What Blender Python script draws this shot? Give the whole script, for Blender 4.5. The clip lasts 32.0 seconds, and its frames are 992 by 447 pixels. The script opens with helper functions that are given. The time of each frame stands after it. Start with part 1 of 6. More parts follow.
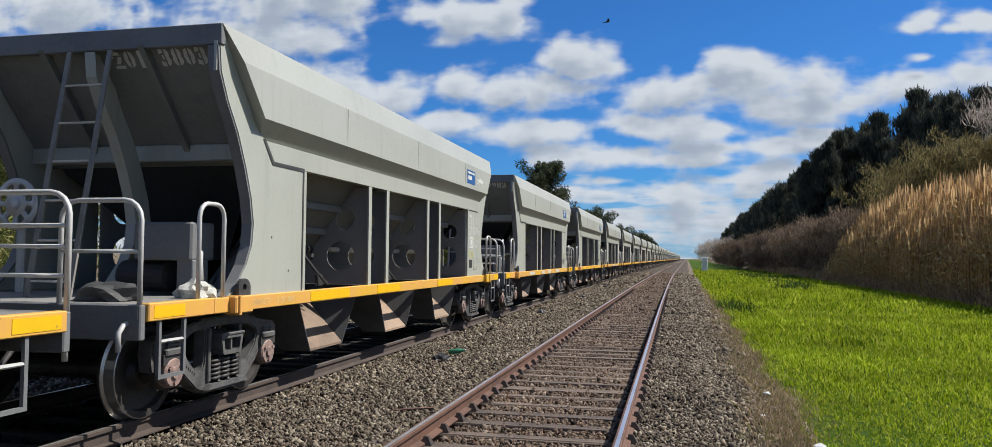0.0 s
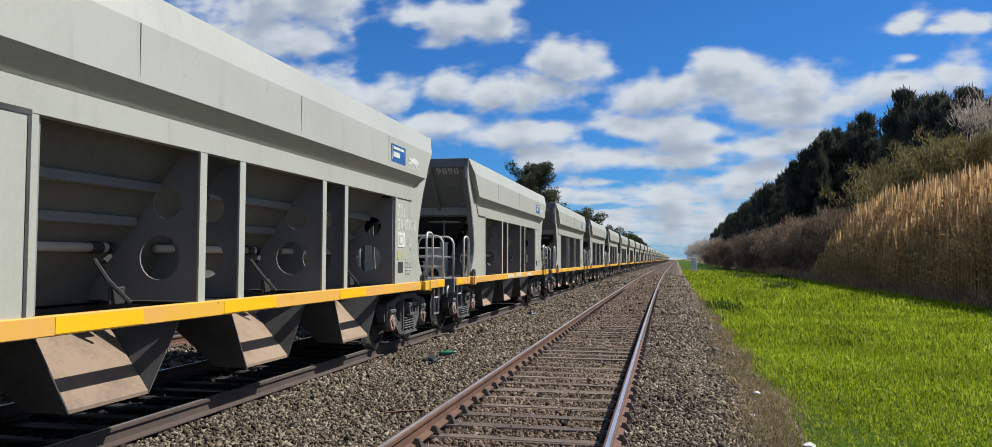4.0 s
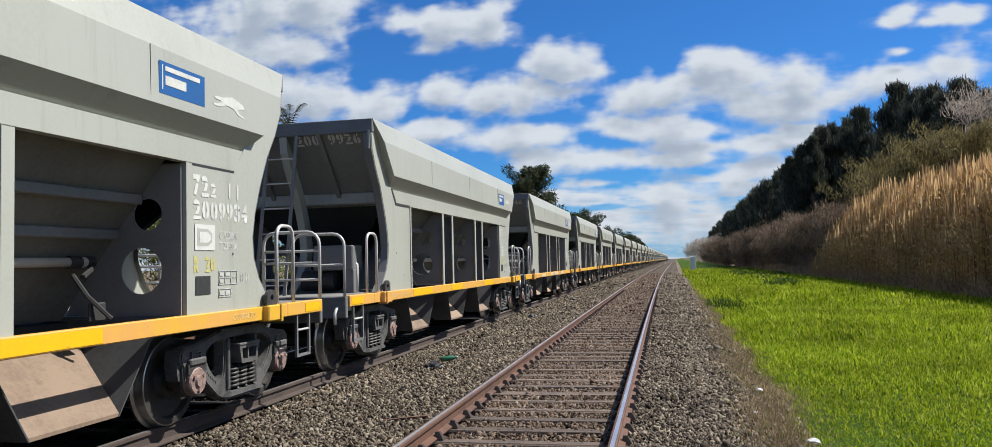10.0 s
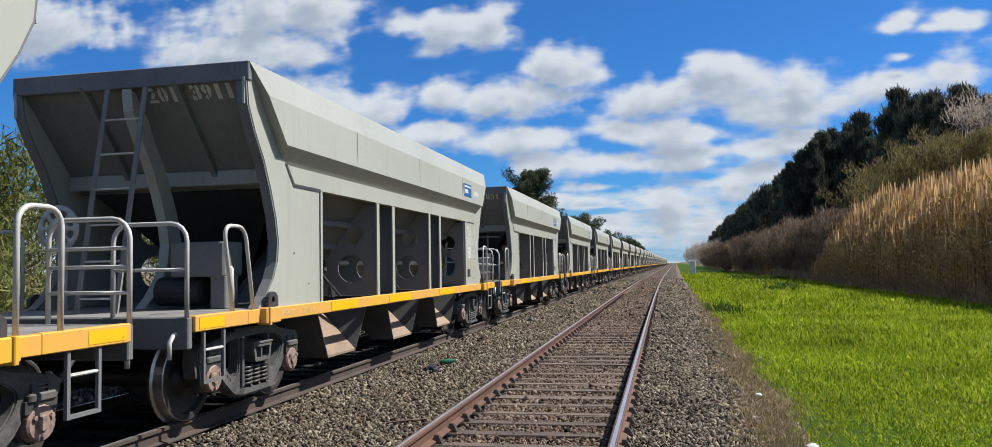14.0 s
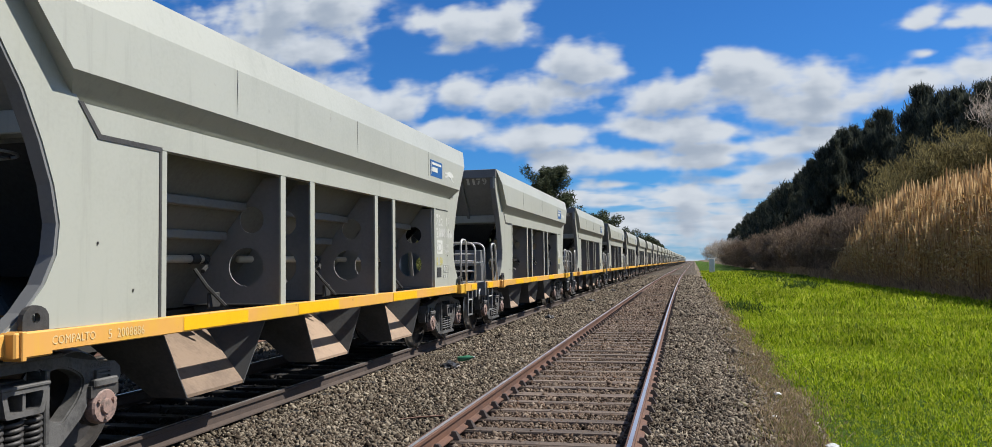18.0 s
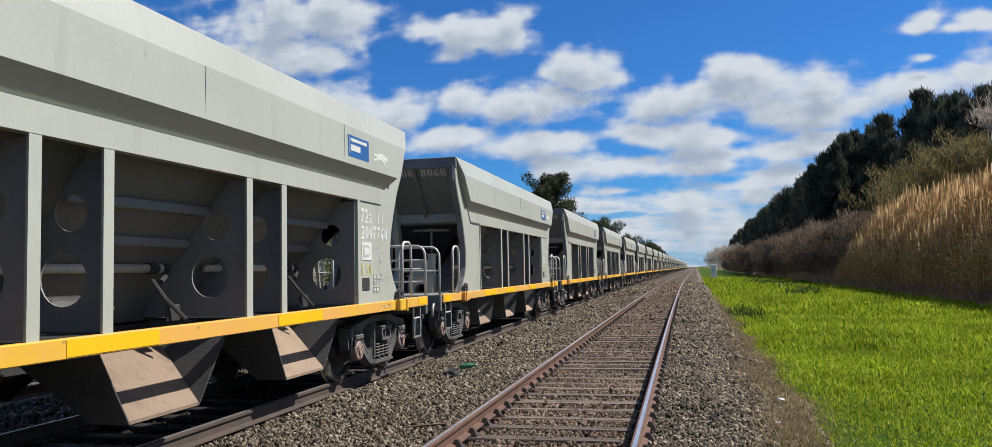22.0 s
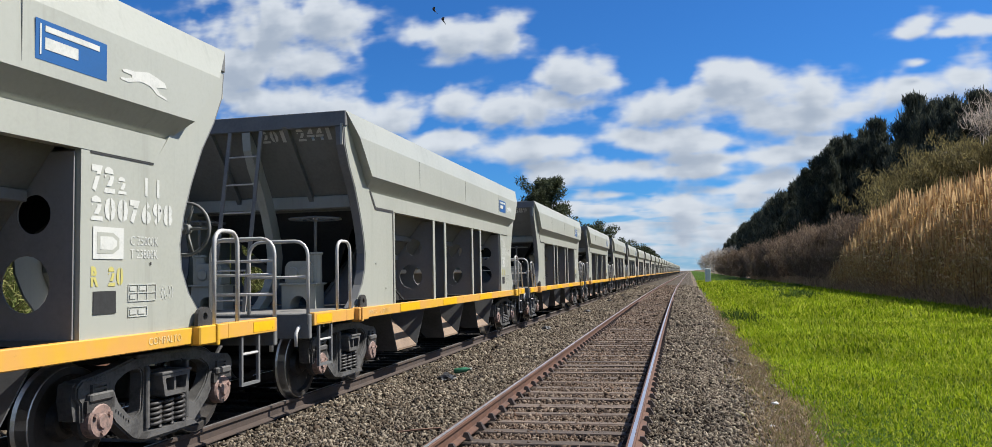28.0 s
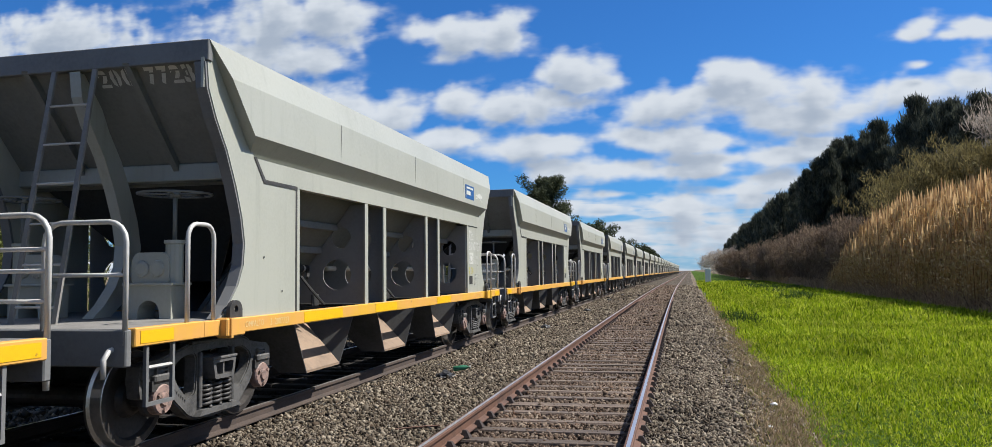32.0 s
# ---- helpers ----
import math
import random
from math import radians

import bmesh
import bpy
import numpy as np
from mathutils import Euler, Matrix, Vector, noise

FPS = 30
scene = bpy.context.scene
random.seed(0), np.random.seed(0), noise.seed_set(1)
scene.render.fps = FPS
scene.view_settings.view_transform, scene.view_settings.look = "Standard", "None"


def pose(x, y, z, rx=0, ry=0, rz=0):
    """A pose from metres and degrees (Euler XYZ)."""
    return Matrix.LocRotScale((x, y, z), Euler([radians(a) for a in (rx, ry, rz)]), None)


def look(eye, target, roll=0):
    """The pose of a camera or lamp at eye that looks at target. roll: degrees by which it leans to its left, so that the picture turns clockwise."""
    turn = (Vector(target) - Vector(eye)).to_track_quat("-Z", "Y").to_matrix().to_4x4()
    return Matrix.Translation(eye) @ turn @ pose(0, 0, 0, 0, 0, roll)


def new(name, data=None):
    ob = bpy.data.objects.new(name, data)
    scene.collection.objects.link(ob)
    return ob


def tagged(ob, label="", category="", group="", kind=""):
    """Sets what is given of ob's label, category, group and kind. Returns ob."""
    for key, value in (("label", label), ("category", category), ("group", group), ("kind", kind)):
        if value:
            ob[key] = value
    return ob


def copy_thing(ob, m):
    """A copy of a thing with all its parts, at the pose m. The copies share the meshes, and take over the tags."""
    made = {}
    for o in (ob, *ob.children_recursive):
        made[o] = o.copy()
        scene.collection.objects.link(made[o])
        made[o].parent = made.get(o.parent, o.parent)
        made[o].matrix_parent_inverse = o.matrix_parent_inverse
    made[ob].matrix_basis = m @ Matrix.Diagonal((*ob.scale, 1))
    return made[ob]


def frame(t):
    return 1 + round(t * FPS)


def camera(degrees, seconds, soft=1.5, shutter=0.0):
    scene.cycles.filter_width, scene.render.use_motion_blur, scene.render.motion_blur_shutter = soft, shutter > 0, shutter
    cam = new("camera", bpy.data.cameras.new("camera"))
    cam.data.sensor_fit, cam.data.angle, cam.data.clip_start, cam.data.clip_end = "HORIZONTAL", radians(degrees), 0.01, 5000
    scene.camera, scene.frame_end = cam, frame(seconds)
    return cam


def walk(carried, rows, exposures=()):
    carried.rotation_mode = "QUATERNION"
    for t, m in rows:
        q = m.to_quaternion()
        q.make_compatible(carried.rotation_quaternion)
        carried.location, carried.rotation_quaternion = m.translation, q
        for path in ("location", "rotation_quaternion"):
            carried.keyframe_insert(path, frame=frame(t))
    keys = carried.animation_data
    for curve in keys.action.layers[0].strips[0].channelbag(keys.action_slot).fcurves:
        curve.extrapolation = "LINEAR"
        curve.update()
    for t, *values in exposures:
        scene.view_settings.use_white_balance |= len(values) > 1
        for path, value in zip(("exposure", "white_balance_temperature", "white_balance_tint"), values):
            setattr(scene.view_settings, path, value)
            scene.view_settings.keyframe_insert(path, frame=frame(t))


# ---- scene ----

# metres; the y axis runs along the tracks away from the camera, rail heads lie at z = 0
EYE = (0.0, 0.0, 1.484)
NEAR_TRACK, TRAIN_TRACK = -1.315, -5.60
GAUGE = 1.746            # between the middles of the rail heads
PITCH, BODY = 13.9, 11.05  # wagon to wagon, and a wagon's body
CURVE, BEND_END = 6000.0, 100.0


def bend(y):
    """Sideways shift of the line, a wide curve to the right that runs out straight."""
    if y <= 0:
        return 0.0
    if y <= BEND_END:
        return y * y / (2 * CURVE)
    return BEND_END * BEND_END / (2 * CURVE) + (y - BEND_END) * BEND_END / CURVE


def heading(y):
    return math.degrees(min(max(y, 0.0), BEND_END) / CURVE)


# ---------------------------------------------------------------- camera
cam = camera(64.2, 32.0, 0.55)
AIM = [  # seconds, degrees to the left, up, roll
    (0, 12.64, 2.41, 0.51), (0.5, 12.51, 2.35, 0.47), (1, 12.45, 2.36, 0.33), (1.5, 12.38, 2.36, 0.30), 
    (2, 12.22, 2.40, 0.27), (2.5, 12.13, 2.42, 0.27), (3, 12.08, 2.46, 0.21), (3.5, 11.99, 2.48, 0.20), 
    (5.5, 11.67, 2.71, 0.22), (6, 11.60, 2.72, 0.21), (6.5, 11.57, 2.55, 0.14), (7, 11.57, 2.39, 0.07), 
    (7.5, 11.57, 2.39, -0.12), (8, 11.59, 2.44, -0.42), (8.5, 11.61, 2.50, -0.71), (9, 11.69, 2.68, -1.05), 
    (9.5, 11.72, 2.75, -1.22), (10, 11.76, 2.81, -1.35), (10.5, 11.78, 2.81, -1.45), (11, 11.80, 2.83, -1.48), 
    (11.5, 11.80, 2.84, -1.47), (12, 11.81, 2.87, -1.48), (12.5, 11.81, 2.88, -1.32), (13, 11.80, 2.94, -1.24), 
    (13.5, 11.78, 3.01, -1.20), (14, 11.75, 3.05, -1.05), (14.5, 11.74, 3.12, -1.07), (16.5, 11.83, 3.11, -0.78), 
    (17, 12.46, 2.90, -0.77), (17.5, 13.01, 2.85, -0.82), (18, 13.06, 2.86, -0.79), (18.5, 13.06, 2.93, -0.87), 
    (19, 13.07, 3.02, -0.89), (19.5, 13.09, 3.09, -0.94), (20, 13.11, 3.15, -0.93), (20.5, 13.13, 3.21, -1.02), 
    (21, 13.13, 3.26, -1.07), (21.5, 13.14, 3.32, -1.16), (22, 13.15, 3.39, -1.18), (22.5, 13.16, 3.47, -1.28), 
    (23, 13.18, 3.50, -1.34), (23.5, 13.16, 3.53, -1.37), (24, 13.14, 3.57, -1.35), (24.5, 13.08, 3.59, -1.37), 
    (25, 13.02, 3.64, -1.37), (25.5, 12.96, 3.68, -1.44), (27.5, 12.73, 3.67, -1.33), (28, 12.74, 3.67, -1.22), 
    (28.5, 12.72, 3.65, -1.16), (29, 12.69, 3.65, -1.17), (29.5, 12.70, 3.57, -0.97), (30, 12.72, 3.55, -0.87), 
    (30.5, 12.74, 3.56, -0.79), (31, 12.79, 3.55, -0.66), (31.5, 12.78, 3.55, -0.68), (32, 12.78, 3.54, -0.68),
]


def aim(turn, up, roll):
    a, b = radians(turn), radians(up)
    target = (EYE[0] - 100 * math.sin(a) * math.cos(b), EYE[1] + 100 * math.cos(a) * math.cos(b), EYE[2] + 100 * math.sin(b))
    return look(EYE, target, roll)


EXPOSURES = [(0, 0.52), (6, 0.57), (9, 0.62), (14, 0.62), (17, 0.58), (19, 0.56), (24, 0.58), (28, 0.64), (32, 0.64)]
walk(cam, [(t, aim(a, b, c)) for t, a, b, c in AIM], EXPOSURES)

# ---------------------------------------------------------------- light
SUN_UP, SUN_AZ = 50.0, 22.0   # height, and degrees from +x towards +y
sun_dir = Vector((math.cos(radians(SUN_UP)) * math.cos(radians(SUN_AZ)), math.cos(radians(SUN_UP)) * math.sin(radians(SUN_AZ)), math.sin(radians(SUN_UP))))
sun_data = bpy.data.lights.new("sun", "SUN")
sun_data.energy, sun_data.angle, sun_data.color = 5.0, radians(0.6), (1.0, 0.965, 0.91)
sun = new("sun", sun_data)
sun.matrix_world = look((0, 0, 60), Vector((0, 0, 60)) - sun_dir)


class Nodes:
    """A short hand for node trees."""

    def __init__(self, tree):
        self.tree = tree
        tree.nodes.clear()

    def add(self, kind):
        return self.tree.nodes.new(kind)

    def link(self, a, b):
        self.tree.links.new(a, b)

    def math(self, op, a, b=None, clamp=False):
        n = self.tree.nodes.new("ShaderNodeMath")
        n.operation, n.use_clamp = op, clamp
        for i, v in enumerate((a, b)):
            if v is None:
                continue
            if isinstance(v, (int, float)):
                n.inputs[i].default_value = v
            else:
                self.link(v, n.inputs[i])
        return n.outputs[0]

    def noise(self, vec, scale, detail=4.0, rough=0.55, dim="3D"):
        n = self.tree.nodes.new("ShaderNodeTexNoise")
        n.noise_dimensions = dim
        n.inputs["Scale"].default_value, n.inputs["Detail"].default_value, n.inputs["Roughness"].default_value = scale, detail, rough
        if vec is not None:
            self.link(vec, n.inputs["Vector"])
        return n.outputs[0]

    def ramp(self, fac, stops, interp="LINEAR"):
        n = self.tree.nodes.new("ShaderNodeValToRGB")
        n.color_ramp.interpolation = interp
        el = n.color_ramp.elements
        while len(el) < len(stops):
            el.new(0.5)
        for e, (p, c) in zip(el, stops):
            e.position, e.color = p, (c, c, c, 1) if isinstance(c, (int, float)) else (*c, 1)
        self.link(fac, n.inputs[0])
        return n.outputs[0]

    def mix(self, fac, a, b, blend="MIX"):
        n = self.tree.nodes.new("ShaderNodeMix")
        n.data_type, n.blend_type = "RGBA", blend
        for i, v in ((0, fac), (6, a), (7, b)):
            if isinstance(v, (int, float)):
                n.inputs[i].default_value = v
            elif isinstance(v, tuple):
                n.inputs[i].default_value = (*v, 1)
            else:
                self.link(v, n.inputs[i])
        return n.outputs[2]


def smooth(n, value, lo, hi):
    m = n.tree.nodes.new("ShaderNodeMapRange")
    m.interpolation_type = "SMOOTHSTEP"
    n.link(value, m.inputs[0])
    m.inputs[1].default_value, m.inputs[2].default_value = lo, hi
    return m.outputs[0]


CLOUDS = [  # across, up, half width, half height, seen along the line
    (-0.903, 0.365, 0.141, 0.039), (-0.544, 0.357, 0.108, 0.068), (-0.613, 0.308, 0.070, 0.041), (-0.439, 0.343, 0.052, 0.036), (-0.496, 0.303, 0.057, 0.027),
    (-0.554, 0.245, 0.088, 0.027), (-0.458, 0.232, 0.089, 0.030), (-0.376, 0.206, 0.054, 0.030), (-0.305, 0.176, 0.044, 0.019),
    (-0.276, 0.319, 0.057, 0.026), (-0.215, 0.318, 0.043, 0.027),
    (-0.123, 0.261, 0.053, 0.023), (-0.101, 0.240, 0.042, 0.013), (-0.194, 0.218, 0.099, 0.028), (-0.272, 0.226, 0.043, 0.023),
    (0.093, 0.213, 0.099, 0.027), (0.061, 0.239, 0.037, 0.018), (0.165, 0.217, 0.037, 0.025), (0.124, 0.179, 0.074, 0.025), (-0.003, 0.200, 0.079, 0.024),
    (0.026, 0.159, 0.078, 0.018), (-0.042, 0.165, 0.047, 0.016), (-0.184, 0.159, 0.076, 0.016), (-0.268, 0.179, 0.038, 0.016),
    (0.070, 0.135, 0.103, 0.014), (-0.077, 0.129, 0.110, 0.016), (0.016, 0.121, 0.094, 0.011), (0.163, 0.148, 0.035, 0.012),
]
LAYERS = [
    (-0.010, 0.080, 0.103, 0.011), (0.039, 0.064, 0.108, 0.010), (-0.078, 0.094, 0.035, 0.005), (0.069, 0.095, 0.068, 0.010), (-0.011, 0.048, 0.091, 0.010),
    (0.055, 0.038, 0.064, 0.008), (0.098, 0.109, 0.052, 0.010), (-0.092, 0.072, 0.039, 0.005), (0.026, 0.024, 0.057, 0.006),
    (0.226, 0.187, 0.045, 0.013), (0.276, 0.206, 0.051, 0.015), (0.323, 0.216, 0.046, 0.013), (0.347, 0.238, 0.029, 0.018),
    (0.346, 0.272, 0.028, 0.012), (0.318, 0.266, 0.020, 0.008), (0.290, 0.284, 0.020, 0.010), (0.272, 0.272, 0.022, 0.006), (0.283, 0.236, 0.012, 0.005),
]


def cloud_group():
    """Density of the clouds at a place of the sky: banks of cumulus, thin low layers, and a broken edge."""
    tree = bpy.data.node_groups.new("cloud_density", "ShaderNodeTree")
    tree.interface.new_socket("Place", in_out="INPUT", socket_type="NodeSocketVector")
    tree.interface.new_socket("Density", in_out="OUTPUT", socket_type="NodeSocketFloat")
    n = Nodes(tree)
    gi, go = n.add("NodeGroupInput"), n.add("NodeGroupOutput")
    place = gi.outputs[0]
    warp = n.add("ShaderNodeTexNoise")
    warp.inputs["Scale"].default_value, warp.inputs["Detail"].default_value = 9.0, 3.0
    n.link(place, warp.inputs["Vector"])
    shift = n.add("ShaderNodeVectorMath"); shift.operation = "MULTIPLY_ADD"
    n.link(warp.outputs["Color"], shift.inputs[0])
    shift.inputs[1].default_value = (0.050, 0.020, 0.0)
    moved = n.add("ShaderNodeVectorMath"); moved.operation = "SUBTRACT"
    n.link(place, shift.inputs[2])
    n.link(shift.outputs[0], moved.inputs[0]); moved.inputs[1].default_value = (0.025, 0.010, 0.0)
    best = None
    for u, v, a, b, peak in [c + (1.0,) for c in CLOUDS] + [(u, v, a * 1.12, b * 1.2, 0.7) for u, v, a, b in LAYERS]:
        d = n.add("ShaderNodeVectorMath"); d.operation = "SUBTRACT"
        n.link(moved.outputs[0], d.inputs[0]); d.inputs[1].default_value = (u, v, 0)
        e = n.add("ShaderNodeVectorMath"); e.operation = "MULTIPLY"
        n.link(d.outputs[0], e.inputs[0]); e.inputs[1].default_value = (0.70 / a, 0.70 / b, 0)
        q = n.add("ShaderNodeVectorMath"); q.operation = "LENGTH"
        n.link(e.outputs[0], q.inputs[0])
        val = n.math("MULTIPLY", n.math("SUBTRACT", 1.0, q.outputs["Value"]), peak)
        if best is None:
            best = val
        else:
            m = n.add("ShaderNodeMath"); m.operation = "SMOOTH_MAX"
            n.link(best, m.inputs[0]); n.link(val, m.inputs[1]); m.inputs[2].default_value = 0.25
            best = m.outputs[0]
    # low layers towards the horizon, and scattered cloud far to the sides
    sep = n.add("ShaderNodeSeparateXYZ")
    n.link(place, sep.inputs[0])
    stretched = n.add("ShaderNodeVectorMath"); stretched.operation = "MULTIPLY"
    n.link(place, stretched.inputs[0]); stretched.inputs[1].default_value = (5.0, 34.0, 1.0)
    layers = n.noise(stretched.outputs[0], 1.0, 4.0, 0.5)
    low = n.math("MINIMUM", n.math("MULTIPLY", n.math("SUBTRACT", layers, 0.36), 5.0), 0.6)
    mm = n.add("ShaderNodeMath"); mm.operation = "MAXIMUM"
    n.link(best, mm.inputs[0])
    n.link(n.math("SUBTRACT", low, n.math("MULTIPLY", smooth(n, sep.outputs[1], 0.08, 0.15), 2.0)), mm.inputs[1])
    mm2 = n.math("SUBTRACT", mm.outputs[0], 0.0)
    side = n.math("MULTIPLY", n.math("SUBTRACT", n.noise(place, 3.0, 3.0), 0.36), n.math("MULTIPLY", smooth(n, n.math("ABSOLUTE", sep.outputs[0]), 0.75, 1.2), 3.0))
    side = n.math("SUBTRACT", side, n.math("MULTIPLY", smooth(n, n.math("ABSOLUTE", sep.outputs[0]), 1.1, 0.7), 3.0))
    m3 = n.add("ShaderNodeMath"); m3.operation = "MAXIMUM"
    n.link(mm2, m3.inputs[0]); n.link(side, m3.inputs[1])
    near = smooth(n, m3.outputs[0], -0.30, 0.20)
    billow = n.add("ShaderNodeTexVoronoi")
    billow.feature = "SMOOTH_F1"
    billow.inputs["Scale"].default_value, billow.inputs["Detail"].default_value = 26.0, 2.0
    n.link(moved.outputs[0], billow.inputs["Vector"])
    puff = n.math("MULTIPLY", n.math("SUBTRACT", 0.40, billow.outputs["Distance"]), 0.55)
    flatter = n.add("ShaderNodeVectorMath"); flatter.operation = "MULTIPLY"
    n.link(place, flatter.inputs[0]); flatter.inputs[1].default_value = (0.62, 1.5, 1.0)
    ragged = n.math("MULTIPLY", n.math("SUBTRACT", n.noise(flatter.outputs[0], 15.0, 4.0, 0.5), 0.5), 1.9)
    n.link(n.math("ADD", m3.outputs[0], n.math("MULTIPLY", n.math("ADD", ragged, puff), near)), go.inputs[0])
    return tree


def make_sky():
    world = bpy.data.worlds.new("sky")
    scene.world = world
    world.use_nodes = True
    n = Nodes(world.node_tree)
    out = n.add("ShaderNodeOutputWorld")
    bg = n.add("ShaderNodeBackground")
    bg.inputs[1].default_value = 1.0
    n.link(bg.outputs[0], out.inputs[0])
    sky = n.add("ShaderNodeTexSky")
    sky.sky_type, sky.sun_disc = "NISHITA", False
    sky.sun_elevation, sky.sun_rotation = radians(SUN_UP), radians(90 - SUN_AZ)
    sky.air_density, sky.dust_density, sky.ozone_density = 1.0, 0.3, 3.0
    blue = n.mix(1.0, sky.outputs[0], SKY_TINT, "MULTIPLY")
    tc = n.add("ShaderNodeTexCoord")
    sep = n.add("ShaderNodeSeparateXYZ")
    n.link(tc.outputs["Generated"], sep.inputs[0])
    ahead = n.math("MAXIMUM", n.math("ABSOLUTE", sep.outputs[1]), 0.05)
    place = n.add("ShaderNodeCombineXYZ")
    n.link(n.math("DIVIDE", sep.outputs[0], ahead), place.inputs[0])
    n.link(n.math("DIVIDE", sep.outputs[2], ahead), place.inputs[1])
    group = cloud_group()
    here = n.add("ShaderNodeGroup"); here.node_tree = group
    n.link(place.outputs[0], here.inputs[0])
    sunward = n.add("ShaderNodeVectorMath"); sunward.operation = "ADD"
    n.link(place.outputs[0], sunward.inputs[0]); sunward.inputs[1].default_value = (0.006, 0.022, 0.0)
    there = n.add("ShaderNodeGroup"); there.node_tree = group
    n.link(sunward.outputs[0], there.inputs[0])
    cover = smooth(n, here.outputs[0], -0.17, 0.42)
    thick = smooth(n, n.math("ADD", there.outputs[0], n.math("MULTIPLY", here.outputs[0], 0.3)), 0.0, 1.0)
    white = n.mix(thick, (0.44, 0.475, 0.52), (0.25, 0.295, 0.365))
    haze = smooth(n, sep.outputs[2], 0.10, 0.0)
    blue = n.mix(n.math("MULTIPLY", haze, 0.5), blue, (0.24, 0.36, 0.52))
    n.link(n.mix(cover, blue, white), bg.inputs[0])


SKY_TINT = (0.0162, 0.0437, 0.0782)
make_sky()


# ---------------------------------------------------------------- materials
def material(name):
    m = bpy.data.materials.new(name)
    m.use_nodes = True
    n = Nodes(m.node_tree)
    out = n.add("ShaderNodeOutputMaterial")
    p = n.add("ShaderNodeBsdfPrincipled")
    n.link(p.outputs[0], out.inputs[0])
    return m, n, p


def surface(name, base, dark, rough=0.55, metal=0.0, fine=40.0, coarse=1.2, amount=0.5, bump=0.15, bump_scale=None, vary=0.0, specks=None, streaks=0.0, coat=0.0):
    """Paint, metal or stone: a base colour, a darker wear colour at two scales, relief, and a change from piece to piece."""
    m, n, p = material(name)
    tc = n.add("ShaderNodeTexCoord")
    v = tc.outputs["Object"]
    big, small = n.noise(v, coarse, 5.0, 0.6), n.noise(v, fine, 3.0, 0.6)
    both = n.math("ADD", n.math("MULTIPLY", big, 0.7), n.math("MULTIPLY", small, 0.3))
    wear = smooth(n, both, 0.42, 0.68)
    col = n.mix(n.math("MULTIPLY", wear, amount), base, dark)
    if streaks:
        run = n.add("ShaderNodeVectorMath"); run.operation = "MULTIPLY"
        n.link(v, run.inputs[0]); run.inputs[1].default_value = (5.0, 5.0, 0.35)
        lines = smooth(n, n.noise(run.outputs[0], 1.6, 4.0, 0.65), 0.52, 0.74)
        col = n.mix(n.math("MULTIPLY", lines, streaks), col, dark)
        rust = n.ramp(n.noise(v, 3.5, 7.0, 0.72), [(0.68, 0.0), (0.75, 1.0)])
        col = n.mix(n.math("MULTIPLY", rust, 0.35), col, (0.12, 0.08, 0.055))
    if specks:
        spot = n.ramp(n.noise(v, 9.0, 6.0, 0.7), [(0.66, 0.0), (0.72, 1.0)])
        col = n.mix(n.math("MULTIPLY", spot, 0.7), col, specks)
    if vary:
        info = n.add("ShaderNodeObjectInfo")
        k = n.math("ADD", n.math("MULTIPLY", info.outputs["Random"], 2 * vary), 1 - vary)
        col = n.mix(1.0, col, k, "MULTIPLY")
    n.link(col, p.inputs["Base Color"])
    p.inputs["Metallic"].default_value = metal
    p.inputs["Coat Weight"].default_value, p.inputs["Coat Roughness"].default_value = coat, 0.3
    n.link(n.math("ADD", n.math("MULTIPLY", small, 0.25), rough - 0.12), p.inputs["Roughness"])
    b = n.add("ShaderNodeBump")
    b.inputs["Strength"].default_value, b.inputs["Distance"].default_value = bump, 0.01
    n.link(n.noise(v, bump_scale or fine, 4.0, 0.6), b.inputs["Height"])
    n.link(b.outputs[0], p.inputs["Normal"])
    return m


GREY = surface("grey_green_paint", (0.355, 0.360, 0.308), (0.293, 0.297, 0.250), 0.46, fine=30, coarse=0.7, amount=0.6, bump=0.05, bump_scale=3.0, streaks=0.8, coat=0.25)
# Dark paint of steps and boxes; also shade put on beams and stiffeners.
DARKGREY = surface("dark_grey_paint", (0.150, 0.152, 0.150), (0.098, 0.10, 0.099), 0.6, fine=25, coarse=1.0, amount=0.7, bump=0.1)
# Bulkheads: wagon grey with the bay's shade put into it.
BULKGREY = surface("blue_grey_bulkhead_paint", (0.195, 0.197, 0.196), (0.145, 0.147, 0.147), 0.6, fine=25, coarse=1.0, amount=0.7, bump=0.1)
# Slope sheets, darkened in colour for shade deep in the bays.
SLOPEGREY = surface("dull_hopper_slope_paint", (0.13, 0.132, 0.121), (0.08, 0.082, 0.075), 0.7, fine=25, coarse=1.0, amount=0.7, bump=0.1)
# Soiled grey of the wagon ends, darkened further for their shade.
SOILSHADE = surface("soiled_grey_paint", (0.172, 0.174, 0.158), (0.118, 0.119, 0.108), 0.6, fine=25, coarse=1.0, amount=0.7, bump=0.1, streaks=0.6)
# Black of marks and fittings, and shade of the recesses put into colour.
SHADEBLACK = surface("sooty_black_grime", (0.026, 0.026, 0.025), (0.013, 0.013, 0.012), 0.7, fine=25, coarse=2.0, amount=0.7, bump=0.15)
# Grey of the chute cheeks, with their shade put into the colour.
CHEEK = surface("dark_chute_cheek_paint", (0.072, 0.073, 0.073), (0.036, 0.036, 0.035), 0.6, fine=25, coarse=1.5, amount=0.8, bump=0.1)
DUSTY = surface("dusty_chute_paint", (0.245, 0.172, 0.115), (0.145, 0.10, 0.067), 0.7, fine=30, coarse=2.0, amount=0.8, bump=0.1, streaks=0.8, vary=0.22)
